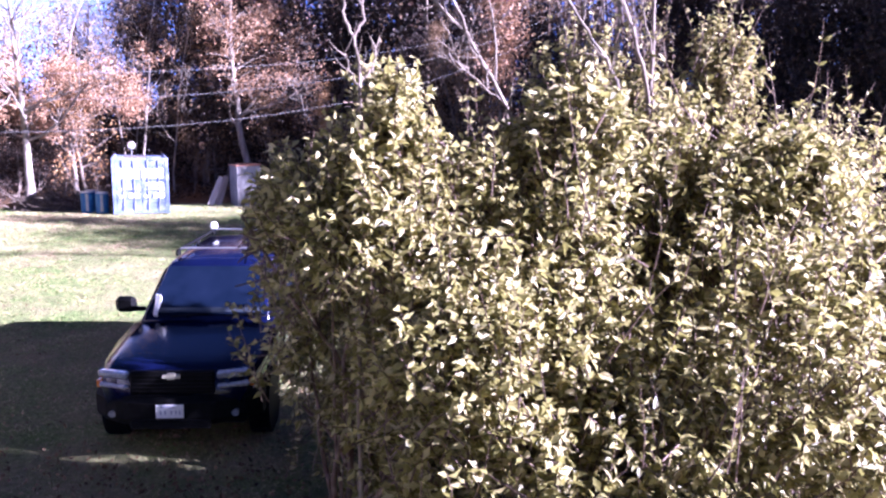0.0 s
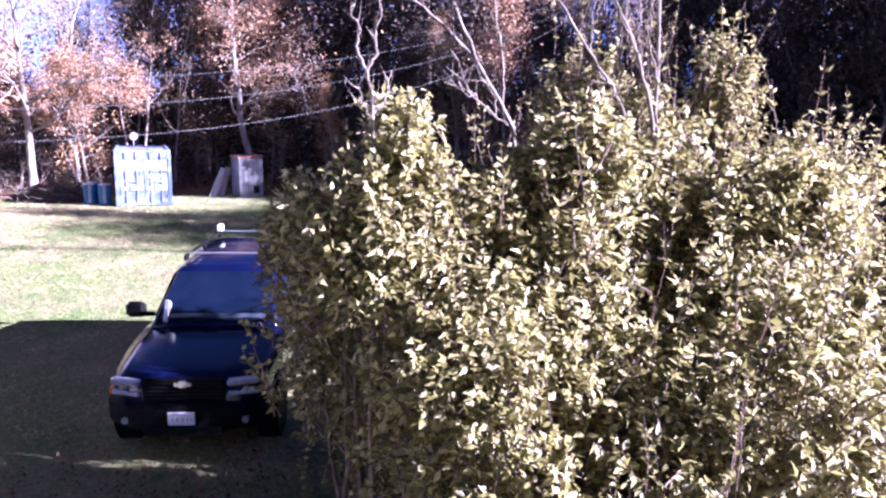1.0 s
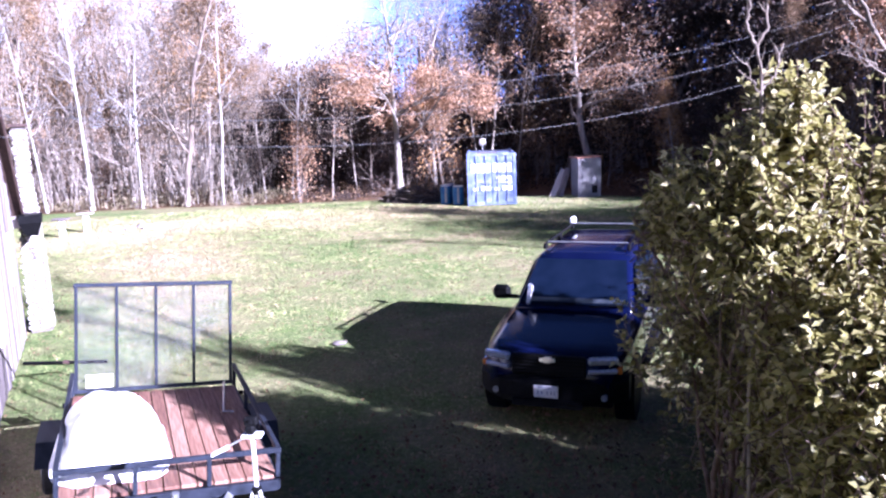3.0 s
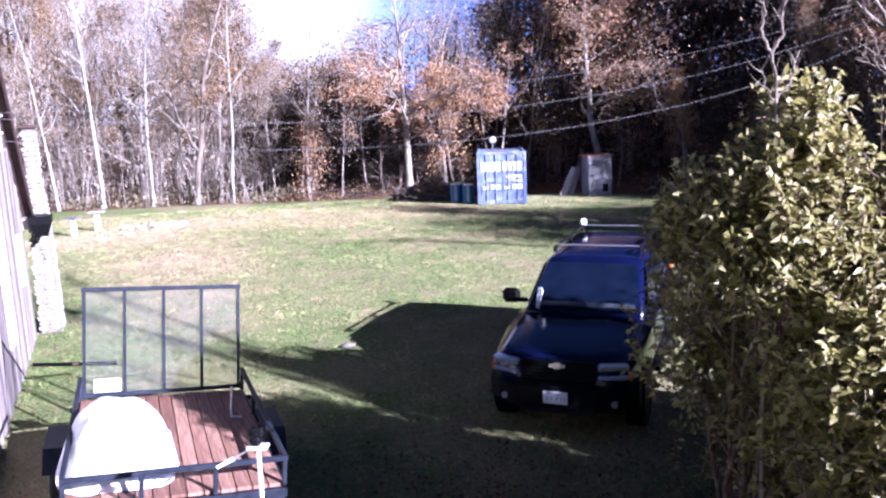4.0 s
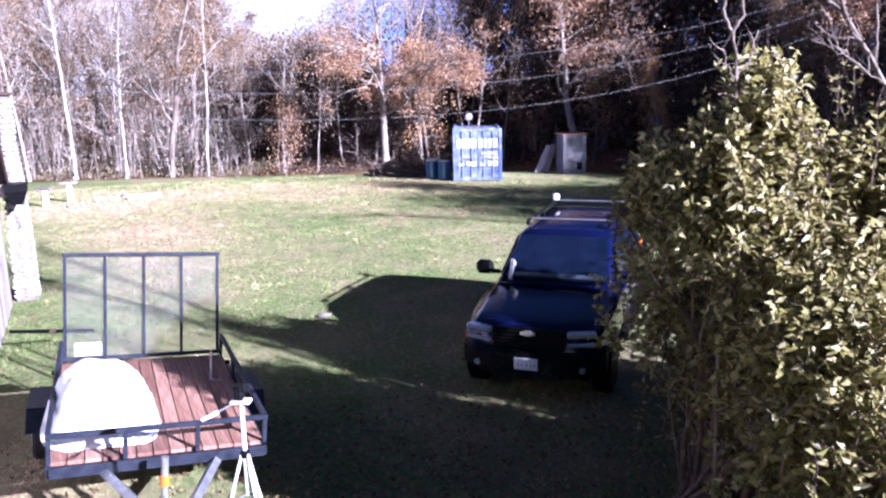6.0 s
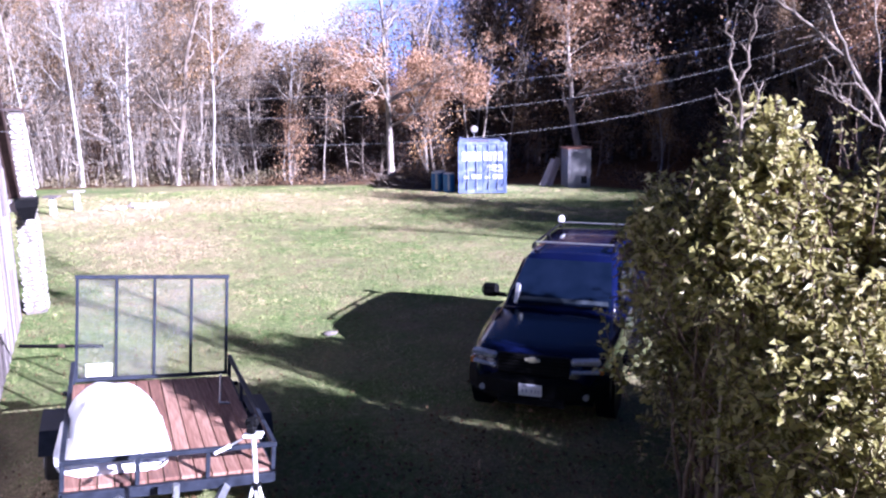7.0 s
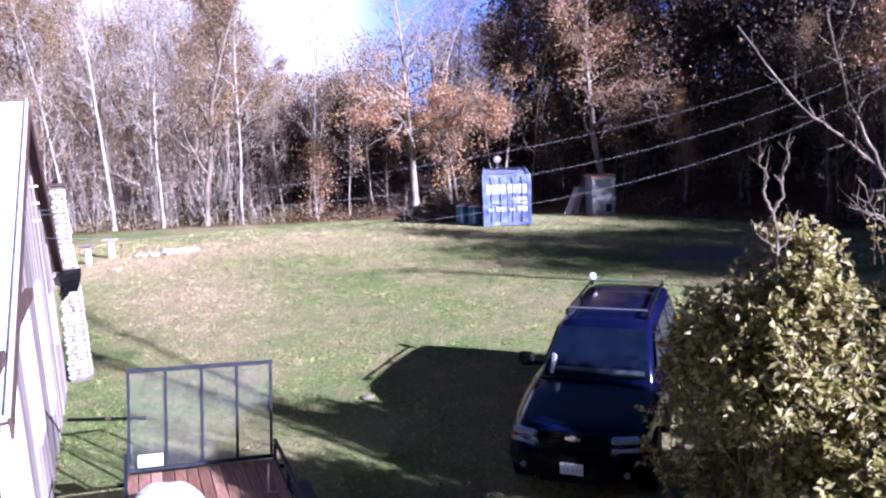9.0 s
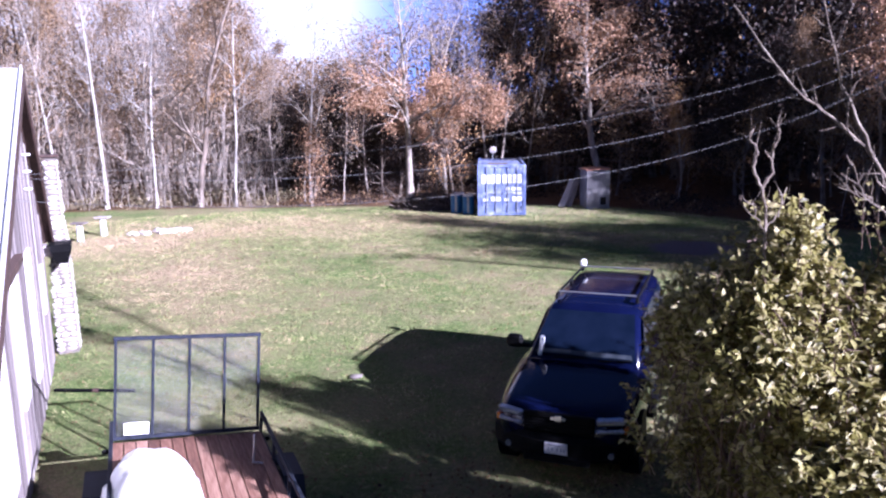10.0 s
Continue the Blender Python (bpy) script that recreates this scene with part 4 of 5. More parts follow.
def sapling(label, seed, base, lines, twig=1.0):
    """A bare young tree: each line is (points, thick, thin)."""
    rng = np.random.default_rng(seed)
    t = thing("sapling", label, "sapling", "bare saplings in the shrubs", at=pose(*base))
    tw = Soup()
    for k0, (pts, r0, r1) in enumerate(lines):
        pts = np.array(pts, float)
        u = np.linspace(0, len(pts) - 1, 4 * len(pts))
        fine = np.stack([np.interp(u, np.arange(len(pts)), pts[:, k]) for k in range(3)], 1)
        fine[1:] += rng.normal(size=(len(fine) - 1, 3)) * 0.007
        s = Soup()
        s.tube(fine, np.linspace(r0, r1, len(fine)) * 0.5, 6)
        finish("stem" if k0 == 0 else "branch", s.mesh("stem"), M_SAPLING, t, smooth=True)
        for _ in range(int((4 + 5 * len(pts)) * twig)):
            k = rng.integers(len(fine) // 3, len(fine))
            d = aside(rng, fine[min(k + 1, len(fine) - 1)] - fine[k - 1], rng.uniform(0.4, 0.9))
            tw.tube(wander(rng, fine[k], d, rng.uniform(0.15, 0.5) * (0.4 + 0.6 * twig), 4, 0.14, 0.08), np.linspace(0.006, 0.002, 5), 3)
    tagged(finish("twig_growth", tw.mesh("twig_growth"), M_SAPLING, t), kind="stuff")
    return t


sapling("bare forked sapling with grey bark rising from the shrub", 41, (2.66, 1.45, 0),
        [([(0, 0, 0), (-0.02, 0.02, 2.2), (0.02, 0.0, 3.6), (0.01, 0, 4.4), (-0.04, 0, 4.72)], 0.036, 0.022), ([(-0.04, 0, 4.7), (-0.12, 0, 4.86), (-0.10, 0, 5.0), (-0.17, 0.0, 5.12), (-0.15, 0, 5.2)], 0.026, 0.012),
         ([(-0.04, 0, 4.72), (0.03, 0, 4.84), (0.01, 0, 5.0), (0.07, 0, 5.12), (0.05, 0, 5.26)], 0.026, 0.012), ([(0.01, 0, 4.4), (0.10, 0, 4.5), (0.14, 0, 4.72)], 0.018, 0.01),
         ([(0.01, 0, 4.35), (-0.08, 0, 4.46), (-0.1, 0, 4.6)], 0.016, 0.008)], twig=0.22)
sapling("bare leaning sapling with a forked stem in the shrubs", 42, (4.6, 2.6, 0),
        [([(0, 0, 0), (0.03, 0, 2.4), (-0.17, 0, 4.27), (-0.59, 0.0, 4.92), (-0.95, 0.05, 5.25), (-1.28, 0.1, 5.5), (-1.9, 0.1, 6.3)], 0.055, 0.012),
         ([(-0.56, 0, 4.88), (-0.72, 0, 5.2), (-0.88, 0.05, 5.56), (-1.1, 0.1, 6.4)], 0.036, 0.01), ([(-0.8, 0, 5.1), (-0.84, 0, 5.35), (-0.8, 0, 5.6)], 0.02, 0.008),
         ([(-0.3, 0, 4.5), (-0.3, 0, 4.9), (-0.42, 0, 5.5), (-0.4, 0, 6.3)], 0.024, 0.008)], twig=0.5)
sapling("tall slender bare sapling with several upright stems", 43, (5.37, 1.6, 0),
        [([(0, 0, 0), (0.02, 0, 2.5), (0.0, 0, 3.8), (-0.02, 0.02, 4.6), (-0.07, 0, 5.5), (0.0, 0, 7.0)], 0.062, 0.02), ([(0, 0, 4.0), (-0.09, 0, 4.5), (-0.26, 0, 4.95), (-0.4, 0, 5.2), (-0.57, 0, 5.48), (-0.8, 0, 6.4)], 0.046, 0.014),
         ([(0.03, 0, 3.5), (-0.2, 0.03, 4.1), (-0.41, 0.06, 4.61), (-0.69, 0.1, 4.96), (-1.08, 0.1, 5.45), (-1.5, 0.1, 6.3)], 0.042, 0.014),
         ([(-0.02, 0, 4.7), (-0.16, 0, 5.05), (-0.12, 0, 5.6)], 0.024, 0.01), ([(-0.69, 0.1, 4.96), (-0.66, 0.1, 5.2), (-0.74, 0.1, 5.6)], 0.022, 0.008), ([(-0.28, 0, 4.98), (-0.24, 0, 5.3), (-0.34, 0, 5.6)], 0.02, 0.008)], twig=0.5)
sapling("thin dead branch reaching out of the shrub", 44, (4.3, 1.9, 0),
        [([(0, 0, 0), (0, 0, 2.6), (-0.05, 0, 3.9), (-0.24, 0, 4.28), (-0.48, 0, 4.45), (-0.66, 0, 4.62), (-0.77, 0, 4.84)], 0.03, 0.009), ([(-0.6, 0, 4.56), (-0.72, 0, 4.58), (-0.84, 0, 4.72)], 0.014, 0.006),
         ([(-0.4, 0, 4.4), (-0.42, 0, 4.55), (-0.5, 0, 4.7)], 0.014, 0.006)], twig=0.4)

# ---- the parked car ----


def loft(bm, rings, cap=True):
    """Skins rings of equal length, each a list of points."""
    rows = [[bm.verts.new(p) for p in ring] for ring in rings]
    for a, b in zip(rows, rows[1:]):
        for i in range(len(a)):
            j = (i + 1) % len(a)
            bm.faces.new((a[i], a[j], b[j], b[i]))
    if cap:
        bm.faces.new(rows[0][::-1])
        bm.faces.new(rows[-1])


def build_car():
    car = thing("car", "dark navy sport utility car parked on the grass, facing the camera", "car", at=pose(1.364, 5.357, 0, 0, 0, -17.8))
    car.scale = (1.058, 1.11, 1.084)
    # lower body: y runs from the nose to the tail
    st = [(0.07, 0.68, 0.50, 0.98, 0.88), (0.14, 0.79, 0.44, 1.04, 0.9), (0.26, 0.88, 0.40, 1.07, 0.93), (0.46, 0.935, 0.38, 1.09, 0.95), (0.75, 0.965, 0.36, 1.12, 0.96), (1.1, 0.99, 0.36, 1.15, 0.97), (1.70, 1.0, 0.36, 1.21, 0.97),
          (2.6, 1.0, 0.36, 1.20, 0.97), (4.2, 1.0, 0.36, 1.20, 0.97), (5.2, 0.99, 0.40, 1.20, 0.96), (5.5, 0.96, 0.46, 1.18, 0.94), (5.58, 0.90, 0.55, 1.12, 0.9)]
    rings = []
    for y, w, zb, zt, sh in st:
        half = [(w * 0.86, zb), (w * 0.97, zb + 0.10), (w, zb + 0.32), (w * 0.992, zt - 0.18), (w * sh, zt - 0.05), (w * 0.80, zt + 0.005), (w * 0.45, zt + 0.025)]
        rings.append([(x, y, z) for x, z in half] + [(-x, y, z) for x, z in reversed(half)])
    bm = bmesh.new()
    loft(bm, rings)
    body = part("body", bm, M_PAINT, car, smooth=True)
    # cabin with roof
    cab = [(1.62, 0.86, 1.21, 0.84, 1.23), (2.46, 0.86, 1.19, 0.72, 1.82), (2.6, 0.88, 1.19, 0.73, 1.86), (3.6, 0.9, 1.19, 0.74, 1.895), (4.8, 0.9, 1.19, 0.73, 1.88), (5.25, 0.89, 1.19, 0.71, 1.83), (5.52, 0.87, 1.19, 0.80, 1.21)]
    rings = []
    for y, wb, zb, wt, zt in cab:
        half = [(wb, zb - 0.05), (wb - (wb - wt) * 0.12, zb + (zt - zb) * 0.1), (wt + (wb - wt) * 0.15, zt - (zt - zb) * 0.12), (wt - 0.06, zt - (zt - zb) * 0.01), (wt * 0.5, zt + 0.015)]
        rings.append([(x, y, z) for x, z in half] + [(-x, y, z) for x, z in reversed(half)])
    bm = bmesh.new()
    loft(bm, rings)
    part("roof", bm, M_PAINT, car, smooth=True)
    # glass
    bm = bmesh.new()
    slab(bm, [(-0.79, 1.65, 1.28), (0.79, 1.65, 1.28), (0.675, 2.40, 1.795), (-0.675, 2.40, 1.795)], 0.012)
    ws = part("windshield", bm, M_CARGLASS, car, "dark tinted windshield")
    for x in (-0.45, 0.25):
        one_rod("wiper", (x, 1.60, 1.275), (x + 0.48, 1.63, 1.31), 0.011, M_BLACK, car)
    bm = bmesh.new()
    slab(bm, [(0.7, 5.53, 1.27), (-0.7, 5.53, 1.27), (-0.62, 5.32, 1.76), (0.62, 5.32, 1.76)], 0.01)
    part("rear_window", bm, M_CARGLASS, car)
    for sx in (-1, 1):
        for a, b, c, d in ((1.95, 2.95, 2.55, 2.95), (3.05, 4.0, 3.05, 4.0), (4.12, 5.25, 4.12, 5.05)):
            bm = bmesh.new()
            q = [(sx * 0.893, a, 1.26), (sx * 0.893, b, 1.26), (sx * 0.775, d, 1.74), (sx * 0.775, c, 1.74)]
            slab(bm, q if sx > 0 else q[::-1], 0.012)
            part("side_window", bm, M_CARGLASS, car)
        mir = one_box("mirror", (sx * 1.16, 1.98, 1.36), (0.27, 0.15, 0.21), M_BLACK, car, "black door mirror", bevel=0.05)
        one_box("mirror_arm", (sx * 0.99, 2.0, 1.29), (0.16, 0.08, 0.06), M_BLACK, car, bevel=0.015)
        for y in (2.55, 3.65):
            one_box("door_handle", (sx * 1.005, y + 0.3, 1.04), (0.03, 0.20, 0.045), M_BLACK, car, bevel=0.01)
        for y in (1.9, 3.0, 4.06):
            one_box("door_seam", (sx * 1.0, y, 0.78), (0.006, 0.012, 0.66), M_BLACK, car, bevel=0)
        one_box("running_board", (sx * 0.99, 2.95, 0.38), (0.14, 2.0, 0.07), M_BLACK, car, bevel=0.02)
        rail = one_rod("roof_rail", (sx * 0.66, 2.75, 1.96), (sx * 0.66, 5.05, 1.96), 0.022, M_BLACK, car, "dark roof rail")
        for y in (2.8, 3.9, 5.0):
            one_box("rail_foot", (sx * 0.66, y, 1.92), (0.05, 0.14, 0.07), M_BLACK, car, bevel=0.012)
        # lamps, from the grille to the fender
        lamp = one_box("headlight", (sx * 0.68, 0.125, 0.99), (0.38, 0.10, 0.09), M_LAMP, car, "clear headlight", bevel=0.025, rz=sx * 19)
        one_box("turn_signal", (sx * 0.675, 0.125, 0.86), (0.37, 0.10, 0.06), M_LAMP, car, "clear lower lamp", bevel=0.02, rz=sx * 19)
        one_box("side_marker", (sx * 0.875, 0.235, 0.86), (0.06, 0.12, 0.09), M_AMBER, car, "amber corner lens", bevel=0.015)
        one_rod("fog_light", (sx * 0.70, 0.06, 0.54), (sx * 0.70, 0.13, 0.54), 0.042, M_LAMP, car, "round fog light", seg=16)
        one_box("tail_light", (sx * 0.86, 5.56, 1.0), (0.12, 0.05, 0.36), M_AMBER, car, "red tail light", bevel=0.015)
        for y in (0.98, 4.28):
            w = thing("wheel", "", "")
            w.parent = car
            w.location = (sx * 0.86, y, 0.38)
            bm = bmesh.new()
            prof = [(0.23, -0.10), (0.33, -0.13), (0.38, -0.10), (0.385, 0.0), (0.38, 0.10), (0.33, 0.13), (0.23, 0.10)]
            n = 28
            rows = [[bm.verts.new((x2, r * math.cos(2 * math.pi * i / n), r * math.sin(2 * math.pi * i / n))) for r, x2 in prof] for i in range(n)]
            for i in range(n):
                for j in range(len(prof)):
                    bm.faces.new((rows[i][j], rows[i][(j + 1) % len(prof)], rows[(i + 1) % n][(j + 1) % len(prof)], rows[(i + 1) % n][j]))
            part("tyre", bm, M_RUBBER, w, smooth=True)
            bm = bmesh.new()
            rod(bm, (sx * 0.02, 0, 0), (sx * 0.07, 0, 0), 0.235, seg=24)
            for i in range(5):
                a = i * 2 * math.pi / 5
                box(bm, (sx * 0.085, 0.12 * math.cos(a), 0.12 * math.sin(a)), (0.03, 0.2, 0.06), rx=math.degrees(a))
            rod(bm, (sx * 0.06, 0, 0), (sx * 0.115, 0, 0), 0.06, seg=16)
            part("rim", bm, M_RIM, w)
            bm = bmesh.new()
            rod(bm, (sx * 0.75, y, 0.40), (sx * 1.008, y, 0.40), 0.445, seg=28)
            part("wheel_arch", bm, M_BLACK, car)
    # cross bars and the white thing tied at the rail's end
    for y in (2.86, 4.95):
        one_rod("roof_bar", (-0.64, y, 1.985), (0.64, y, 1.985), 0.014, M_STEEL, car, "pale roof bar")
    one_box("rail_pad", (-0.66, 5.03, 2.03), (0.11, 0.16, 0.13), M_WHITE, car, "white pad on the roof rail", bevel=0.03)
    # nose: grille, emblem, bumper, plate
    one_box("grille", (0, 0.075, 0.905), (0.96, 0.07, 0.27), M_BLACK, car, "black grille", bevel=0.02)
    for i in range(5):
        one_box("grille_bar", (0, 0.036, 0.81 + i * 0.045), (0.92, 0.02, 0.012), M_BLACK, car, bevel=0)
    em = bmesh.new()
    box(em, (0, 0.022, 0.985), (0.20, 0.03, 0.042))
    box(em, (0, 0.022, 0.988), (0.09, 0.034, 0.075))
    part("emblem", em, M_EMBLEM, car, "plain bright metal emblem", bevel=0.006)
    bm = bmesh.new()
    loft(bm, [[(x, y0 + abs(x) ** 3 * 0.42, z) for y0, z in ((0.0, 0.42), (-0.06, 0.50), (-0.06, 0.70), (0.02, 0.76), (0.2, 0.76), (0.2, 0.42))] for x in np.linspace(-0.97, 0.97, 13)])
    # black material puts the nose's own shade on the navy bumper
    part("bumper", bm, M_BLACK, car, "navy front bumper, blackened for its own shade", smooth=False)
    one_box("air_intake", (0, -0.055, 0.46), (0.9, 0.05, 0.10), M_BLACK, car, bevel=0.015)
    pl = one_box("license_plate", (0, -0.085, 0.62), (0.31, 0.012, 0.155), M_PLATE, car, "white licence plate with illegible marks", bevel=0.004)
    bm = bmesh.new()
    for x in (-0.10, -0.05, 0.02, 0.07, 0.11):
        box(bm, (x, -0.0925, 0.61), (0.018, 0.003, 0.045))
    box(bm, (-0.02, -0.093, 0.675), (0.16, 0.003, 0.02))
    part("plate_marks", bm, M_INK, pl)
    one_box("underbody", (0, 2.8, 0.36), (1.5, 4.8, 0.16), M_BLACK, car, bevel=0.02)
    # pale strip laid on the windshield for the glare along its lower edge
    bm = bmesh.new()
    slab(bm, [(-0.74, 1.672, 1.312), (0.74, 1.672, 1.312), (0.72, 1.74, 1.356), (-0.72, 1.74, 1.356)], 0.006)
    part("dash_glare", bm, M_DASH_GLARE, ws, "pale strip on the glass that stands for glare along its foot")
    # papers on the dashboard seen through the glass
    one_box("sun_sticker", (-0.66, 1.74, 1.385), (0.05, 0.12, 0.30), M_PLATE, ws, bevel=0.002, rx=-34)


build_car()

# ---- the utility trailer ----


TRAILER = pose(-2.611, 2.369, 0.085, -0.2, 5.5, 25.4)


def build_trailer():
    L, W = 3.23, 2.05
    tr = thing("utility_trailer", "black steel utility trailer with plank deck and raised mesh ramp", "trailer", at=TRAILER)
    zd, zr = 0.72, 1.02
    # frame rails and the deck boards
    for x in (-W / 2, W / 2):
        one_box("side_beam", (x, L / 2, zd - 0.07), (0.06, L, 0.11), M_TRAILER, tr)
        one_box("top_rail", (x, L / 2, zr), (0.05, L, 0.05), M_TRAILER, tr, "blue-black steel top rail")
        for y in (0.03, L / 3, 2 * L / 3, L - 0.03):
            one_box("upright", (x, y, (zd + zr) / 2), (0.045, 0.045, zr - zd), M_TRAILER, tr)
    one_box("front_beam", (0, 0, zd - 0.07), (W, 0.06, 0.11), M_TRAILER, tr, "scuffed blue-black front beam")
    one_box("rear_beam", (0, L, zd - 0.07), (W, 0.06, 0.11), M_TRAILER, tr)
    one_box("front_rail", (0, 0, zr), (W + 0.05, 0.05, 0.05), M_TRAILER, tr)
    for x in (-W / 6, W / 6):
        one_box("upright", (x, 0, (zd + zr) / 2), (0.045, 0.045, zr - zd), M_TRAILER, tr)
    n = 13
    w = W / n
    bm = bmesh.new()
    box(bm, (0, 0, 0), (w - 0.012, L - 0.08, 0.038))
    bmesh.ops.bevel(bm, geom=bm.edges[:], offset=0.004, segments=1, affect="EDGES")
    me = bpy.data.meshes.new("deck_board")
    bm.to_mesh(me)
    bm.free()
    me.materials.append(M_DECK)
    rng = random.Random(4)
    for i in range(n):
        o = new("deck_board", me)
        o.parent = tr
        o.location = (-W / 2 + w * (i + 0.5), L / 2, zd + rng.uniform(-0.004, 0.004))
    # axle, wheels, fenders
    one_rod("axle", (-W / 2 - 0.2, 1.95, 0.33), (W / 2 + 0.2, 1.95, 0.33), 0.04, M_TRAILER, tr)
    for sx in (-1, 1):
        bm = bmesh.new()
        rod(bm, (sx * (W / 2 + 0.06), 1.95, 0.33), (sx * (W / 2 + 0.25), 1.95, 0.33), 0.33, seg=28)
        part("tyre", bm, M_RUBBER, tr, bevel=0.03)
        bm = bmesh.new()
        rod(bm, (sx * (W / 2 + 0.24), 1.95, 0.33), (sx * (W / 2 + 0.262), 1.95, 0.33), 0.2, seg=20)
        part("rim", bm, M_WHITE, tr)
        bm = bmesh.new()
        arc = [(-0.52, 0.5), (-0.36, 0.74), (0.36, 0.74), (0.52, 0.5)]
        for (a, za), (b, zb) in zip(arc, arc[1:]):
            slab(bm, [(sx * (W / 2 + 0.03), 1.95 + a, za), (sx * (W / 2 + 0.30), 1.95 + a, za), (sx * (W / 2 + 0.30), 1.95 + b, zb), (sx * (W / 2 + 0.03), 1.95 + b, zb)], 0.012)
        part("fender", bm, M_TRAILER, tr, "blue-black steel fender")
        one_box("tail_lamp", (sx * (W / 2 + 0.07), L - 0.1, zd - 0.08), (0.10, 0.04, 0.06), M_BLACK, tr, bevel=0.01)
    one_rod("jack_handle", (W / 2 - 0.28, 2.1, zd + 0.02), (W / 2 - 0.28, 2.1, zd + 0.42), 0.014, M_STEEL, tr, "bright steel hook bar")
    one_rod("jack_foot", (W / 2 - 0.28, 2.1, zd + 0.03), (W / 2 - 0.16, 2.05, zd + 0.03), 0.014, M_STEEL, tr)
    # A-frame tongue with coupler and jack
    for sx in (-1, 1):
        bm = bmesh.new()
        a, b = Vector((sx * 0.55, 0.05, zd - 0.12)), Vector((sx * 0.05, -1.25, zd - 0.16))
        rod(bm, a, b, 0.055, seg=4)
        part("tongue_beam", bm, M_STEEL, tr, "scuffed steel tongue beam")
    one_box("coupler", (0, -1.35, zd - 0.14), (0.12, 0.34, 0.12), M_STEEL, tr, bevel=0.02)
    one_rod("tongue_jack", (0.0, -0.35, 0.16), (0.0, -0.35, 0.85), 0.035, M_STEEL, tr, "steel tongue jack")
    one_rod("jack_collar", (0.0, -0.35, 0.56), (0.0, -0.35, 0.66), 0.05, M_AMBER, tr, "yellow jack collar")
    one_rod("jack_wheel", (0.0, -0.35, 0.0), (0.0, -0.35, 0.16), 0.07, M_RUBBER, tr)
    # ramp gate, raised
    g = thing("ramp_gate", "", "")
    g.parent = tr
    g.location = (0, L + 0.03, zd + 0.02)
    g.rotation_euler = (radians(-8), 0, 0)
    H = 1.43
    for i in range(5):
        x = -W / 2 + 0.04 + (W - 0.08) * i / 4
        one_box("gate_post", (x, 0, H / 2), (0.04, 0.035, H), M_TRAILER, g, bevel=0.004)
    one_box("gate_top", (0, 0, H), (W - 0.02, 0.05, 0.055), M_TRAILER, g, bevel=0.005)
    one_box("gate_bottom", (0, 0, 0.03), (W - 0.02, 0.05, 0.05), M_TRAILER, g, bevel=0.005)
    net = Soup()
    for i in range(88):
        x = -W / 2 + 0.05 + (W - 0.1) * i / 87
        net.tube([(x, 0.02, 0.04), (x, 0.02, H / 2), (x, 0.02, H)], [0.0013] * 3, 3)
    for i in range(66):
        z = 0.06 + (H - 0.08) * i / 65
        net.tube([(-W / 2 + 0.05, 0.022, z), (0, 0.022, z), (W / 2 - 0.05, 0.022, z)], [0.0013] * 3, 3)
    finish("mesh_panel", net.mesh("mesh_panel"), M_MESHWIRE, g, "fine steel wire mesh")
    one_box("paper_sign", (-W / 2 + 0.32, -0.035, 0.16), (0.33, 0.006, 0.17), M_WHITE, g, "white paper tag", bevel=0.002)
    return tr


build_trailer()


def build_tarp():
    """A white sheet draped over a load on the trailer's deck."""
    n = 46
    v = []
    rng = np.random.default_rng(9)
    for j in range(n):
        for i in range(n):
            u, w = i / (n - 1) * 2 - 1, j / (n - 1) * 2 - 1
            th = math.atan2(w, u)
            edge = 1.0 + 0.05 * math.sin(3 * th + 0.6) + 0.03 * math.sin(7 * th)
            s = min(1.0, (abs(u) ** 2.4 + abs(w) ** 2.4) ** (1 / 2.4) / edge)
            hgt = (1 - s ** 4.0) * 0.54 * (1.0 - 0.18 * max(0.0, u)) + 0.03 * noise.noise(Vector((u * 3, w * 3, 1))) + 0.02 * noise.noise(Vector((u * 8, w * 8, 3)))
            hgt *= 1 - max(abs(u), abs(w)) ** 10
            x, y = u * 0.58 * min(1.0, edge / max(1e-3, math.hypot(u, w)) + 0.12), w * 0.95 * min(1.0, edge / max(1e-3, math.hypot(u, w)) + 0.12)
            v.append((x * (1.0 - 0.06 * w), y, max(hgt, 0.0) + 0.008))
    i, j = np.meshgrid(np.arange(n - 1), np.arange(n - 1), indexing="ij")
    a = i * n + j
    me = raw_mesh("tarp", v, np.stack([a, a + 1, a + n + 1, a + n], -1).reshape(-1, 4))
    t = thing("tarp", "white tarpaulin bundled over a load on the trailer deck", "tarp", at=TRAILER @ pose(-0.55, 1.2, 0.742))
    ob = finish("sheet", me, M_TARP, t, smooth=True)
    ob.modifiers.new("thick", "SOLIDIFY").thickness = 0.006
    rope = Soup()
    rng = np.random.default_rng(77)
    pts = [np.array([0.10, -0.95, 0.03])]
    for i in range(40):
        pts.append(pts[-1] + np.array([math.cos(i * 0.7) * 0.06 + 0.008, math.sin(i * 0.55) * 0.045, 0.0]))
    pts = np.array(pts)
    pts[:, 2] = 0.03 + 0.02 * np.sin(np.arange(41))
    rope.tube(pts, [0.011] * 41, 5)
    finish("rope", rope.mesh("rope"), M_WHITE, t, "tangled pale rope")


build_tarp()


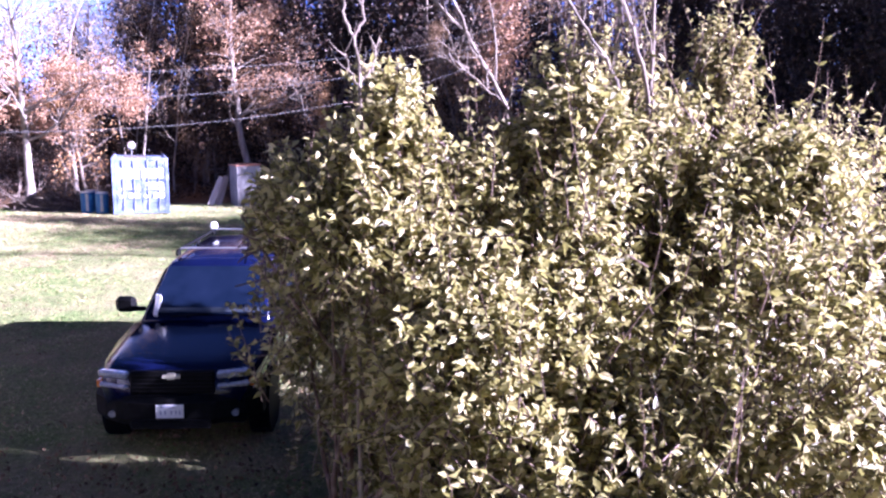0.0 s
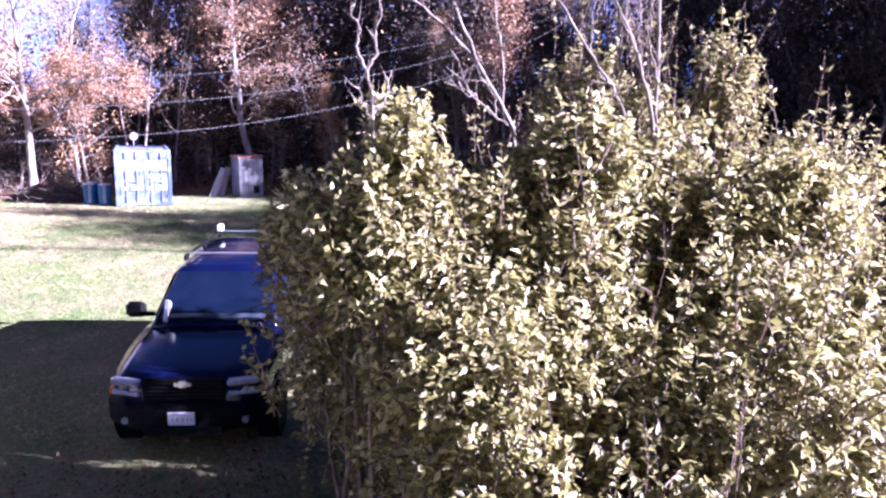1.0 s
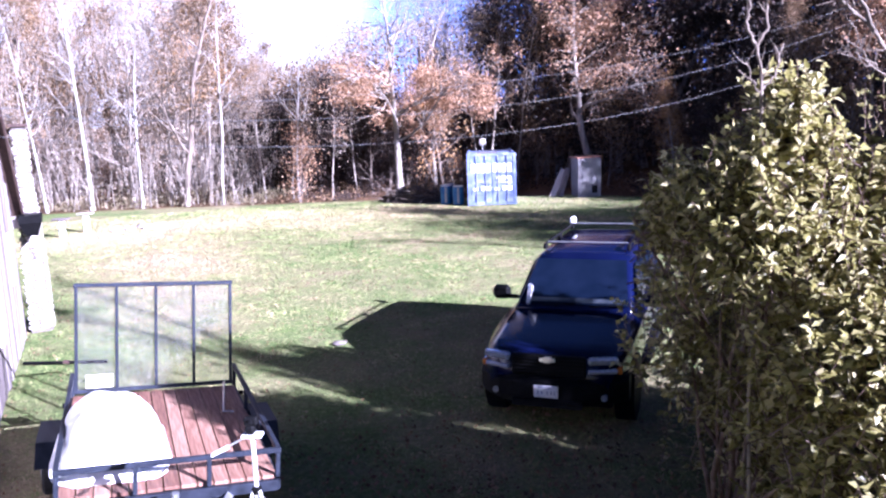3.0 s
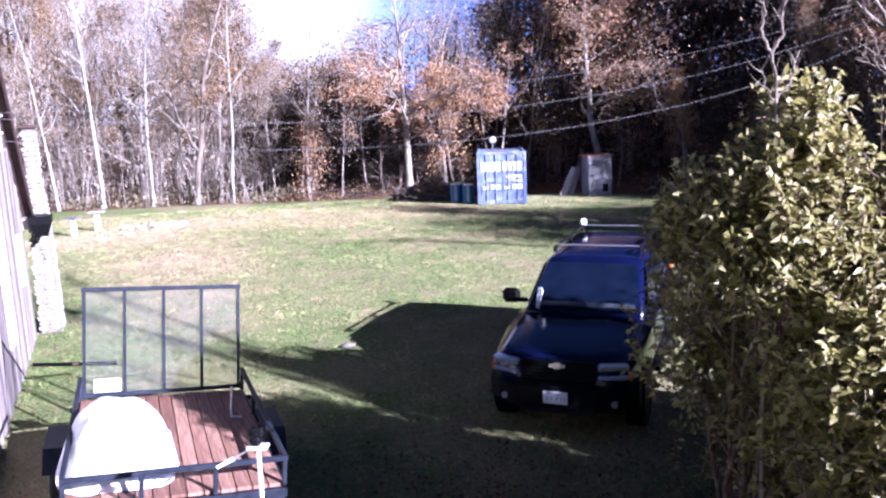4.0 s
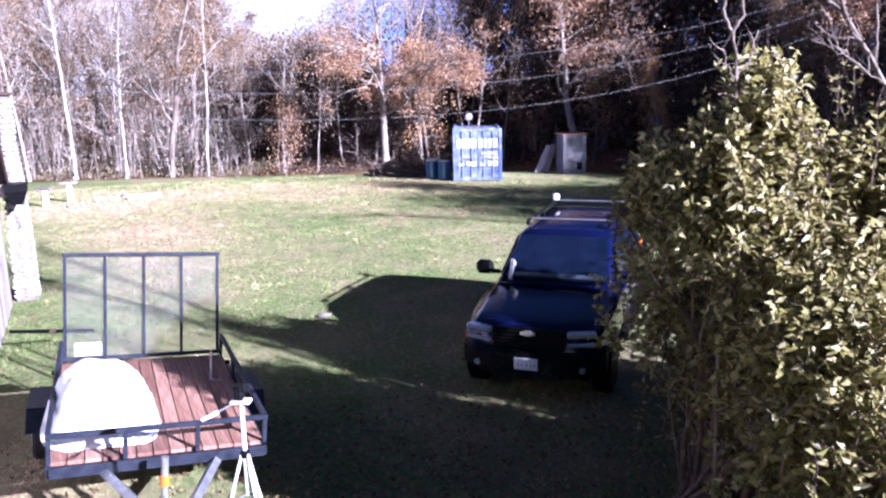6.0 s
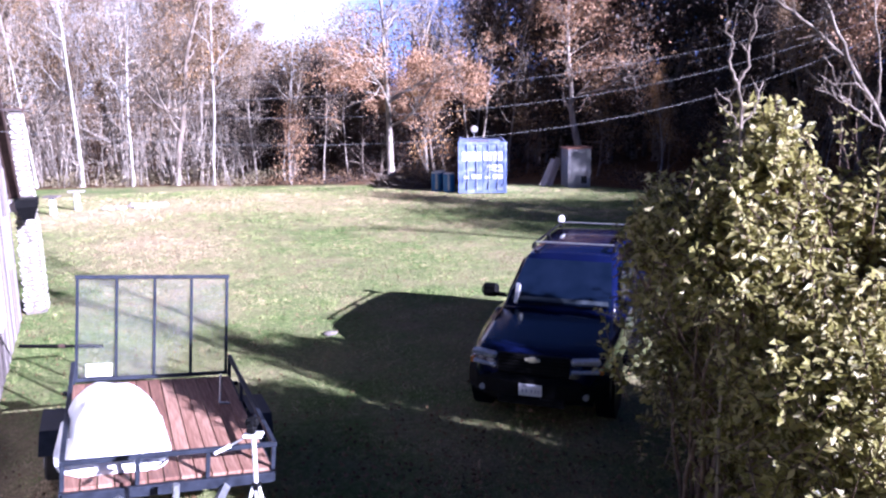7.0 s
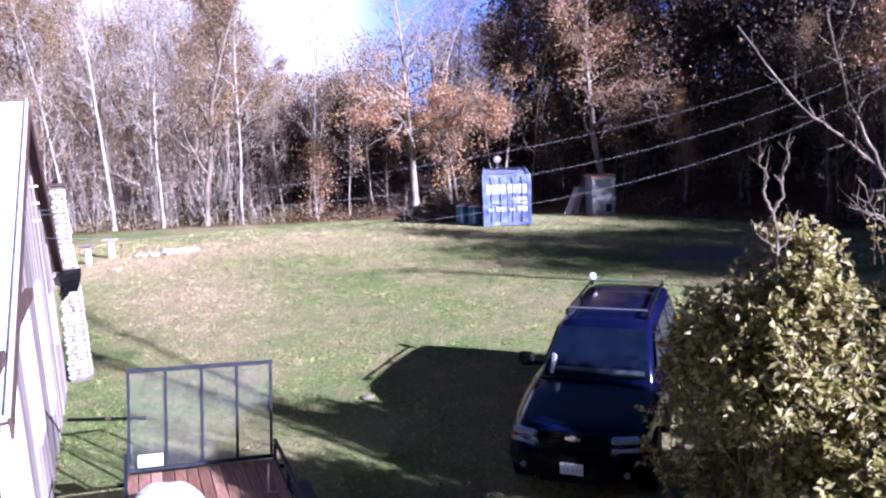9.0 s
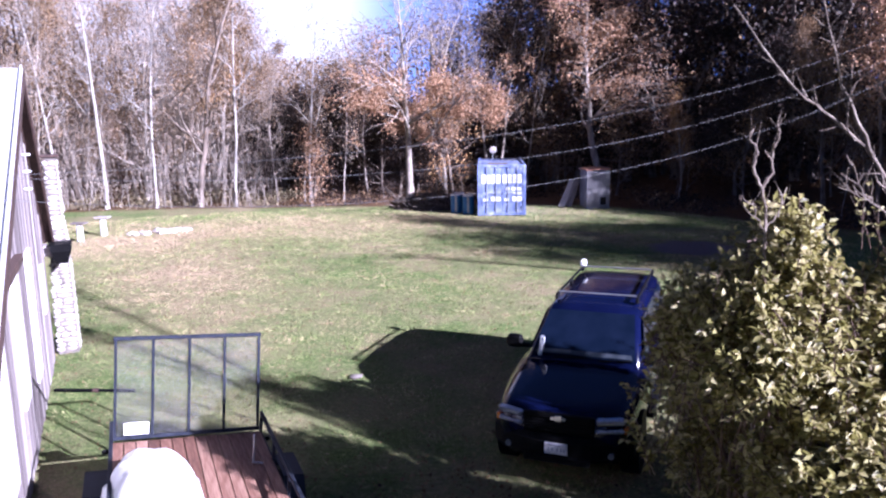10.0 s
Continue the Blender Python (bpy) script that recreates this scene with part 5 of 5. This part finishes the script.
def build_tripod():
    t = thing("tripod", "slim white-grey tripod with a small camera head before the trailer", "tripod", at=pose(-1.31, 1.15, 0))
    one_rod("centre_pole", (0, 0, 1.05), (0, 0, 1.86), 0.018, M_WHITE, t, "pale centre pole")
    for i in range(3):
        a = radians(90 + 120 * i)
        one_rod("leg", (0.03 * math.cos(a), 0.03 * math.sin(a), 1.42), (0.46 * math.cos(a), 0.46 * math.sin(a), 0.01), 0.014, M_WHITE, t)
        one_rod("brace", (0, 0, 1.06), (0.16 * math.cos(a), 0.16 * math.sin(a), 1.0), 0.008, M_STEEL, t)
    one_box("collar", (0, 0, 1.42), (0.07, 0.07, 0.07), M_BLACK, t, bevel=0.015)
    one_box("head_plate", (0, 0, 1.88), (0.16, 0.10, 0.025), M_WHITE, t, bevel=0.006)
    one_box("head", (-0.01, 0, 1.93), (0.08, 0.08, 0.08), M_BLACK, t, bevel=0.02)
    one_box("device", (0.0, 0, 2.0), (0.11, 0.07, 0.07), M_BLACK, t, "small black camera body", bevel=0.015)
    one_rod("lens", (0, -0.03, 2.0), (0, -0.09, 2.0), 0.02, M_BLACK, t, "dark lens barrel", seg=14)
    one_rod("pan_handle", (-0.03, 0, 1.88), (-0.2, -0.09, 1.81), 0.007, M_STEEL, t)
    one_rod("grip", (-0.17, -0.075, 1.82), (-0.29, -0.135, 1.775), 0.018, M_WHITE, t, "pale handle grip", r2=0.013)


build_tripod()

# ---- the weathered barn with its stone chimney ----


def build_barn():
    w, n = Vector((-0.453, 0.891, 0)), Vector((0.891, 0.453, 0))
    at = Matrix.Translation((-7.2, 7.14, 0)) @ Matrix(((w.x, -n.x, 0, 0), (w.y, -n.y, 0, 0), (0, 0, 1, 0), (0, 0, 0, 1)))
    # local x runs along the gable wall, local y into the house, z up
    b = thing("barn", "weathered grey board barn with a pale metal roof and white windows", "barn", at=at)
    x0, x1, eave, peak, mid, deep = -5.5, 4.4, 3.0, 6.15, 1.5, 9.0
    openings = [(-5.35, -4.8, 0.9, 3.0), (-4.45, -3.75, 0.9, 2.9), (-2.05, -1.4, 1.25, 3.1), (0.15, 0.85, 0.95, 3.1), (2.9, 3.2, 1.5, 2.4)]
    top = lambda x: eave + (peak - eave) * (1 - abs(x - mid) / (x1 - mid if x > mid else mid - x0))
    rng = random.Random(6)
    x = x0
    wall = bmesh.new()
    box(wall, ((x0 + x1) / 2, 0.16, eave / 2), (x1 - x0, 0.16, eave))
    v = [wall.verts.new(p) for p in ((x0, 0.08, eave), (x1, 0.08, eave), (mid, 0.08, peak - 0.05), (x0, 0.24, eave), (x1, 0.24, eave), (mid, 0.24, peak - 0.05))]
    for f in ((0, 1, 2), (5, 4, 3), (0, 3, 4, 1), (1, 4, 5, 2), (2, 5, 3, 0)):
        wall.faces.new([v[i] for i in f])
    part("gable_wall", wall, M_TRIMDARK, b)
    while x < x1 - 0.05:
        bw = rng.uniform(0.17, 0.27)
        bw = min(bw, x1 - x)
        cx = x + bw / 2
        spans = [(0.05 + rng.uniform(0, 0.06), top(cx) - 0.06)]
        for a, c, z0, z1 in openings:
            if a - 0.02 < cx < c + 0.02:
                spans = [(spans[0][0], z0), (z1, spans[0][1])]
        for z0, z1 in spans:
            if z1 - z0 > 0.05:
                bm = bmesh.new()
                box(bm, (cx, 0.06 + rng.uniform(-0.008, 0.006), (z0 + z1) / 2), (bw - 0.012, 0.03, z1 - z0), ry=rng.uniform(-0.2, 0.2))
                part("board", bm, M_BOARD, b)
        x += bw
    for a, c, z0, z1 in openings:
        f = bmesh.new()
        for q in ((a, z0, z1), (c, z0, z1)):
            box(f, (q[0], 0.035, (z0 + z1) / 2), (0.09, 0.06, z1 - z0 + 0.09))
        for z in (z0, z1):
            box(f, ((a + c) / 2, 0.034, z), (c - a, 0.058, 0.09))
        win = part("window", f, M_WHITE, b, "white painted window with a drawn blind")
        bl = bmesh.new()
        box(bl, ((a + c) / 2, 0.07, (z0 + z1) / 2), (c - a, 0.02, z1 - z0))
        part("blind", bl, M_WHITE, win)
        mu = bmesh.new()
        box(mu, ((a + c) / 2, 0.045, (z0 + z1) / 2), (0.035, 0.03, z1 - z0))
        part("mullion", mu, M_WHITE, win)
    # other walls
    one_box("side_wall", ((x1 - 0.1), deep / 2 + 0.2, eave / 2), (0.2, deep, eave), M_BOARD, b, bevel=0)
    one_box("side_wall", ((x0 + 0.1), deep / 2 + 0.2, eave / 2), (0.2, deep, eave), M_BOARD, b, bevel=0)
    one_box("back_wall", ((x0 + x1) / 2, deep + 0.2, eave / 2), (x1 - x0, 0.2, eave), M_BOARD, b, bevel=0)
    # roof slopes with ribs, rakes and the boxed eave end
    for xe, s in ((x0 - 0.35, -1), (x1 + 0.35, 1)):
        run = abs(xe - mid)
        ze = peak - (peak - eave) * run / (x1 - mid if s > 0 else mid - x0)
        bm = bmesh.new()
        q = [(mid, -0.16, peak + 0.08), (xe, -0.16, ze + 0.08), (xe, deep + 0.5, ze + 0.08), (mid, deep + 0.5, peak + 0.08)]
        slab(bm, q if s < 0 else q[::-1], 0.05)
        sl = part("roof_slope", bm, M_ROOF, b, "pale sunlit sheet-metal roof")
        for i in range(15):
            y = -0.13 + i * 0.6
            rb = bmesh.new()
            rod(rb, (mid, y, peak + 0.12), (xe, y, ze + 0.12), 0.02, seg=6)
            part("roof_rib", rb, M_ROOF, sl)
        rk = bmesh.new()
        slab(rk, [(mid, -0.17, peak + 0.07), (xe, -0.17, ze + 0.07), (xe, -0.17, ze - 0.15), (mid, -0.17, peak - 0.17)], 0.035 * s)
        part("rake_board", rk, M_TRIMDARK, b, "dark brown rake board")
        sf = bmesh.new()
        slab(sf, [(mid, -0.14, peak + 0.02), (xe, -0.14, ze + 0.02), (xe, 0.06, ze + 0.02), (mid, 0.06, peak + 0.02)], -0.02 * s)
        part("soffit", sf, M_TRIMDARK, b)
        if s > 0:
            one_box("eave_box", (xe - s * 0.2, -0.13, ze - 0.12), (0.45, 0.5, 0.22), M_BOARD, b, "grey boxed eave end", bevel=0.01)
    # black block in place of the shaded end of the overhanging eave
    lamp = bmesh.new()
    loft(lamp, [[(x1 + 0.02 + a * k, -0.3 + c * k, z) for a, c in ((-0.3, -0.22), (0.3, -0.22), (0.3, 0.22), (-0.3, 0.22))] for k, z in ((1.0, eave - 0.34), (0.95, eave - 0.5), (0.5, eave - 0.78))])
    part("eave_end_shade", lamp, M_BLACK, b, "black block for the shaded end of the eave")
    # dark batten for the shadow line where the upper boards overhang
    one_box("shadow_batten", (-3.3, 0.0, 3.3), (4.3, 0.16, 0.12), M_TRIMDARK, b, "dark batten for the shadow line between the upper and lower boards", bevel=0.01)
    for i, z in enumerate((4.1, 4.4, 4.7)):
        one_rod("insulator", (1.6 + 0.2 * i, 0.05, z), (1.6 + 0.2 * i, -0.09, z), 0.018, M_WHITE, b, "white porcelain insulator")
    return at


BARN = build_barn()


def build_chimney():
    ch = thing("stone_chimney", "tapering fieldstone chimney with a dark cap at the barn's corner", "chimney", at=BARN @ pose(5.22, -0.22, 0))
    bm = bmesh.new()
    loft(bm, [[(sx * k, sy * k * 0.8, z) for sx, sy in ((-1, -1), (1, -1), (1, 1), (-1, 1))] for k, z in ((0.27, -0.05), (0.25, 1.6), (0.22, 2.6), (0.16, 3.2), (0.15, 4.35))])
    part("core", bm, M_MORTAR, ch)
    rng = random.Random(12)
    shapes = []
    for k in range(6):
        s = bmesh.new()
        bmesh.ops.create_icosphere(s, subdivisions=1, radius=0.5)
        for vv in s.verts:
            vv.co += Vector((rng.uniform(-0.09, 0.09), rng.uniform(-0.09, 0.09), rng.uniform(-0.09, 0.09)))
            vv.co.y *= 0.7
        me = bpy.data.meshes.new("stone")
        s.to_mesh(me)
        s.free()
        me.materials.append(M_STONE)
        shapes.append(me)
    z = 0.05
    while z < 4.3:
        hgt = rng.uniform(0.07, 0.14)
        k = float(np.interp(z, [0, 1.6, 2.6, 3.2, 4.4], [0.27, 0.25, 0.22, 0.16, 0.15]))
        for side in range(3):
            half = k if side == 0 else k * 0.8
            u = -half
            while u < half - 0.04:
                ln = min(rng.uniform(0.16, 0.36), half - u + 0.05)
                o = new("stone", rng.choice(shapes))
                o.parent = ch
                c = u + ln / 2
                if side == 0:
                    o.matrix_local = pose(c, -k * 0.8, z + hgt / 2) @ Matrix.Diagonal((ln * 1.0, 0.13, hgt * 1.02, 1))
                else:
                    sx = 1 if side == 1 else -1
                    o.matrix_local = pose(sx * k, c, z + hgt / 2, 0, 0, 90) @ Matrix.Diagonal((ln * 1.0, 0.13, hgt * 1.02, 1))
                u += ln
        z += hgt
    one_box("cap", (0, 0, 4.52), (0.42, 0.38, 0.06), M_TRIMDARK, ch, "dark slab cap", bevel=0.01)
    for x in (-0.11, 0.11):
        one_box("cap_post", (x, 0, 4.42), (0.07, 0.26, 0.16), M_MORTAR, ch, bevel=0.01)


build_chimney()

# ---- across the field ----


def build_container():
    c = thing("shipping_container", "blue steel shipping container with faded white markings on its doors", "container", at=pose(0, 34, 0.02))
    W, H, L = 2.44, 2.57, 6.06
    bm = bmesh.new()
    box(bm, (W / 2, L / 2 + 0.05, H / 2), (W - 0.1, L - 0.14, H - 0.12))
    part("shell", bm, M_CONT, c)
    for sx in (0, 1):
        ribs = bmesh.new()
        for i in range(22):
            box(ribs, (0.03 + sx * (W - 0.06), 0.3 + i * 0.26, H / 2), (0.05, 0.13, H - 0.3))
        part("corrugation", ribs, M_CONT, c)
        for y in (0.06, L - 0.06):
            one_box("corner_post", (0.07 + sx * (W - 0.14), y, H / 2), (0.14, 0.14, H), M_CONT, c)
        for z in (0.07, H - 0.06):
            one_box("side_rail", (0.06 + sx * (W - 0.12), L / 2, z), (0.10, L - 0.26, 0.12), M_CONT, c)
    for z in (0.08, H - 0.06):
        one_box("header", (W / 2, 0.06, z), (W - 0.28, 0.13, 0.13), M_CONT, c)
    for k in (0, 1):
        x0 = 0.15 + k * (W - 0.3) / 2
        dw = (W - 0.3) / 2 - 0.01
        d = thing("door", "", "")
        d.parent = c
        d.location = (x0, 0.02, 0)
        one_box("panel", (dw / 2, 0.02, H / 2), (dw, 0.04, H - 0.30), M_CONT, d, bevel=0.008)
        for z in (0.42, 0.95, 1.45, 1.95):
            one_box("door_rib", (dw / 2, -0.012, z + 0.16), (dw - 0.1, 0.03, 0.16), M_CONT, d, bevel=0.012)
        for x in (dw * 0.30, dw * 0.74):
            one_rod("lock_rod", (x, -0.045, 0.12), (x, -0.045, H - 0.1), 0.02, M_STEEL, d, "steel lock rod")
            one_box("rod_bracket", (x, -0.045, 0.35), (0.09, 0.05, 0.06), M_CONT, d)
            one_box("rod_bracket", (x, -0.045, H - 0.35), (0.09, 0.05, 0.06), M_CONT, d)
        one_box("lock_handle", (dw * 0.5, -0.06, 1.12), (0.42, 0.02, 0.035), M_STEEL, d)
        for z in (0.4, 1.0, 1.6, 2.2):
            one_box("hinge", (0.02 if k == 0 else dw - 0.02, -0.02, z), (0.06, 0.05, 0.14), M_CONT, d)
        for xa, za, sx, sz in ((0.27, 1.86, 0.46, 0.44), (0.77, 1.86, 0.46, 0.44), (0.72, 1.36, 0.5, 0.16), (0.3, 1.36, 0.2, 0.16), (0.78, 1.12, 0.42, 0.1), (0.76, 0.84, 0.5, 0.24), (0.25, 0.8, 0.26, 0.14)):
            if k == 0 and za in (1.36, 1.12):
                continue
            one_box("marking", (xa * dw / 1.05, -0.032, za), (sx, 0.006, sz), M_CONTWHITE, d, "faded white marking without letters", bevel=0)
    one_box("roof_plank", (W * 0.42, 0.2, H + 0.05), (1.0, 0.3, 0.07), M_BOARD, c, "weathered plank on the roof")


build_container()


def build_dish():
    t = thing("satellite_dish", "small pale dish on a pole behind the container", "dish", at=pose(0.85, 40.6, 0))
    one_rod("pole", (0, 0, 0), (0, 0, 2.85), 0.035, M_STEEL, t)
    bm = bmesh.new()
    rings = []
    for k in range(5):
        r = 0.21 * k / 4 + 0.005
        rings.append([(r * math.cos(a), -0.1 + 0.5 * r * r, 3.0 + r * math.sin(a)) for a in np.linspace(0, 2 * math.pi, 20, endpoint=False)])
    loft(bm, rings, cap=False)
    d = part("reflector", bm, M_TIN, t, "pale round reflector", smooth=True)
    d.modifiers.new("thick", "SOLIDIFY").thickness = 0.02
    one_rod("arm", (0, -0.1, 2.75), (0, -0.42, 2.98), 0.012, M_STEEL, t)


build_dish()


def barrel(x, y, label):
    t = thing("barrel", label, "barrel", "barrels by the container", at=pose(x, y, 0))
    bm = bmesh.new()
    prof = [(0.26, 0.0), (0.29, 0.05), (0.29, 0.28), (0.305, 0.31), (0.29, 0.34), (0.29, 0.60), (0.305, 0.63), (0.29, 0.66), (0.29, 0.88), (0.26, 0.93)]
    loft(bm, [[(r * math.cos(a), r * math.sin(a), z) for a in np.linspace(0, 2 * math.pi, 20, endpoint=False)] for r, z in prof])
    part("body", bm, M_BARRELBLUE, t, smooth=False)
    bm = bmesh.new()
    rod(bm, (0, 0, 0.93), (0, 0, 0.99), 0.28, seg=20)
    part("lid", bm, M_WHITE, t, "pale lid")
    one_box("strap", (0, -0.29, 0.5), (0.12, 0.02, 0.8), M_STEEL, t)


for bx, by in ((-1.15, 35.4), (-0.5, 34.9), (-1.0, 36.2)):
    barrel(bx, by, "blue plastic barrel with a pale lid beside the container")


def build_shed():
    s = thing("shed", "narrow pale tin shed with a rusty flat lid", "shed", at=pose(6.35, 37.0, 0, 0, 0, 8))
    bm = bmesh.new()
    loft(bm, [[(x * k, y * k, z) for x, y in ((-0.62, -0.6), (0.62, -0.6), (0.62, 0.9), (-0.62, 0.9))] for k, z in ((0.97, 0.0), (1.0, 0.9), (1.0, 1.95), (0.97, 2.05))])
    part("body", bm, M_PALETIN, s, bevel=0.03)
    for x in (-0.4, -0.13, 0.14, 0.41):
        one_box("seam", (x, -0.605, 1.0), (0.03, 0.02, 1.9), M_PALETIN, s, bevel=0.004)
    one_box("hole", (0.26, -0.62, 0.42), (0.3, 0.03, 0.4), M_BLACK, s, "dark opening")
    one_box("lid", (-0.02, 0.15, 2.10), (1.34, 1.6, 0.07), M_RUST, s, "rusty flat lid", bevel=0.01, ry=-2)


build_shed()


def build_lean_boards():
    for x, lean, label in ((4.55, 24, "grey board leaning in the shade by the shed"), (4.95, 18, "weathered board leaning by the shed")):
        bm = bmesh.new()
        box(bm, (0, 0, 0.75), (0.32, 0.04, 1.6))
        o = part("board", bm, M_BOARD, bevel=0.004)
        o.matrix_world = pose(x, 37.2, 0.06, -8, lean, 0)
        tagged(o, label, "board", "leaning boards")


build_lean_boards()


def build_mound():
    """Low heap of earth and brush under the oak."""
    n = 40
    v = []
    for j in range(n):
        for i in range(n):
            u, w = i / (n - 1) * 2 - 1, j / (n - 1) * 2 - 1
            r = math.hypot(u, w)
            z = max(0, 1 - r ** 1.6) * (0.8 + 0.5 * noise.noise(Vector((u * 2.5, w * 2.5, 7)))) + 0.12 * noise.noise(Vector((u * 9, w * 9, 2))) * (r < 1)
            v.append((u * 2.2, w * 1.1, z - 0.06))
    i, j = np.meshgrid(np.arange(n - 1), np.arange(n - 1), indexing="ij")
    a = i * n + j
    me = raw_mesh("brush_heap", v, np.stack([a, a + 1, a + n + 1, a + n], -1).reshape(-1, 4))
    t = thing("brush_heap", "dark heap of earth and brush under the oak, brush darkened for shade", "heap", at=pose(-2.6, 37.2, 0))
    finish("earth", me, M_EARTH, t, smooth=True)
    rng = np.random.default_rng(3)
    s = Soup()
    for _ in range(150):
        p = np.array([rng.uniform(-2.1, 2.1), rng.uniform(-1, 0.8), rng.uniform(0, 0.7)])
        s.tube(wander(rng, p, (rng.normal(), rng.normal(), abs(rng.normal()) * 0.7), rng.uniform(0.5, 1.3), 4, 0.2), np.linspace(0.018, 0.005, 5), 4)
    # dark bark colour carries the shade that lies over the heap
    finish("brushwood", s.mesh("brushwood"), M_BARK_DARK, t)


build_mound()


def build_field_edge():
    for x, y, hgt, label in ((-17.3, 27.3, 0.75, "white-painted stump table by the chimney"), (-17.0, 28.8, 0.8, "low post with a plank top at the field's edge")):
        t = thing("post_table", label, "post", "post tables at the field's edge", at=pose(x, y, 0))
        one_rod("post", (0, 0, 0), (0, 0, hgt), 0.14, M_WHITE, t, r2=0.12)
        one_box("top", (0, 0, hgt + 0.03), (0.62, 0.42, 0.06), M_BOARD, t)
    rng = random.Random(14)
    for i in range(16):
        bm = bmesh.new()
        bmesh.ops.create_icosphere(bm, subdivisions=2, radius=1)
        sc = rng.uniform(0.12, 0.26)
        for v in bm.verts:
            v.co *= 1 + 0.35 * noise.noise(v.co * 1.3 + Vector((i * 7, 0, 0)))
            v.co = Vector((v.co.x * sc * 1.3, v.co.y * sc, v.co.z * sc * 0.6))
        o = part("rock", bm, M_STONE)
        o.matrix_world = pose(-15.8 + 2.2 * i / 15 + rng.uniform(-0.15, 0.15), 28.6 + 1.4 * i / 15 + rng.uniform(-0.4, 0.4), 0.05, 0, 0, rng.uniform(0, 360))
        tagged(o, "pale field stone in a loose row on the grass", "rock", "row of stones")


build_field_edge()


def build_yard_stone():
    bm = bmesh.new()
    bmesh.ops.create_icosphere(bm, subdivisions=2, radius=1)
    for v in bm.verts:
        v.co *= 1 + 0.3 * noise.noise(v.co * 1.4 + Vector((31, 4, 0)))
        v.co = Vector((v.co.x * 0.14, v.co.y * 0.1, v.co.z * 0.05))
    o = part("rock", bm, M_MORTAR)
    o.matrix_world = pose(-2.3, 10.0, 0.03, 0, 0, 20)
    tagged(o, "flat grey stone on the grass at the edge of shade", "rock")


build_yard_stone()

# dark rod set along a thin line of shade on the grass
pipe = thing("pipe", "dark rod for a thin line of shade on the grass against the barn", "pipe", at=pose(-7.4, 9.15, 0.03))
one_rod("tube", (-0.8, 0.03, 0), (0.85, -0.03, 0.02), 0.035, M_BLACK, pipe)
one_rod("coupling", (0.0, 0, 0.01), (0.12, 0, 0.01), 0.045, M_TRIMDARK, pipe)

# ---- overhead wires ----


def build_wires():
    for a, b, c0, c1, c2, label in ((8.0, 0.6, 3.97, 0.033, 0.017, "low"), (8.5, 0.6, 4.42, 0.055, 0.0142, "middle"), (9.25, 0.75, 4.84, 0.09, 0.0095, "high")):
        xs = np.linspace(-5.9, 17, 60)
        s = Soup()
        s.tube(np.stack([xs, a + b * xs, c0 + c1 * xs + c2 * xs * xs], 1), [0.0028] * 60, 5)
        tagged(finish("overhead_wire", s.mesh("overhead_wire"), M_WIRE), f"{label} grey service cable strung from barn to pole", "cable", "overhead wires")
    p = thing("utility_pole", "weathered wooden utility pole among the trees", "pole", at=pose(17.1, 19.6, 0))
    one_rod("post", (0, 0, 0), (0, 0, 10.5), 0.15, M_BARK_DARK, p, r2=0.1, seg=12)
    one_box("crossarm", (0, 0, 9.2), (0.1, 3.6, 0.12), M_BARK_DARK, p)


build_wires()
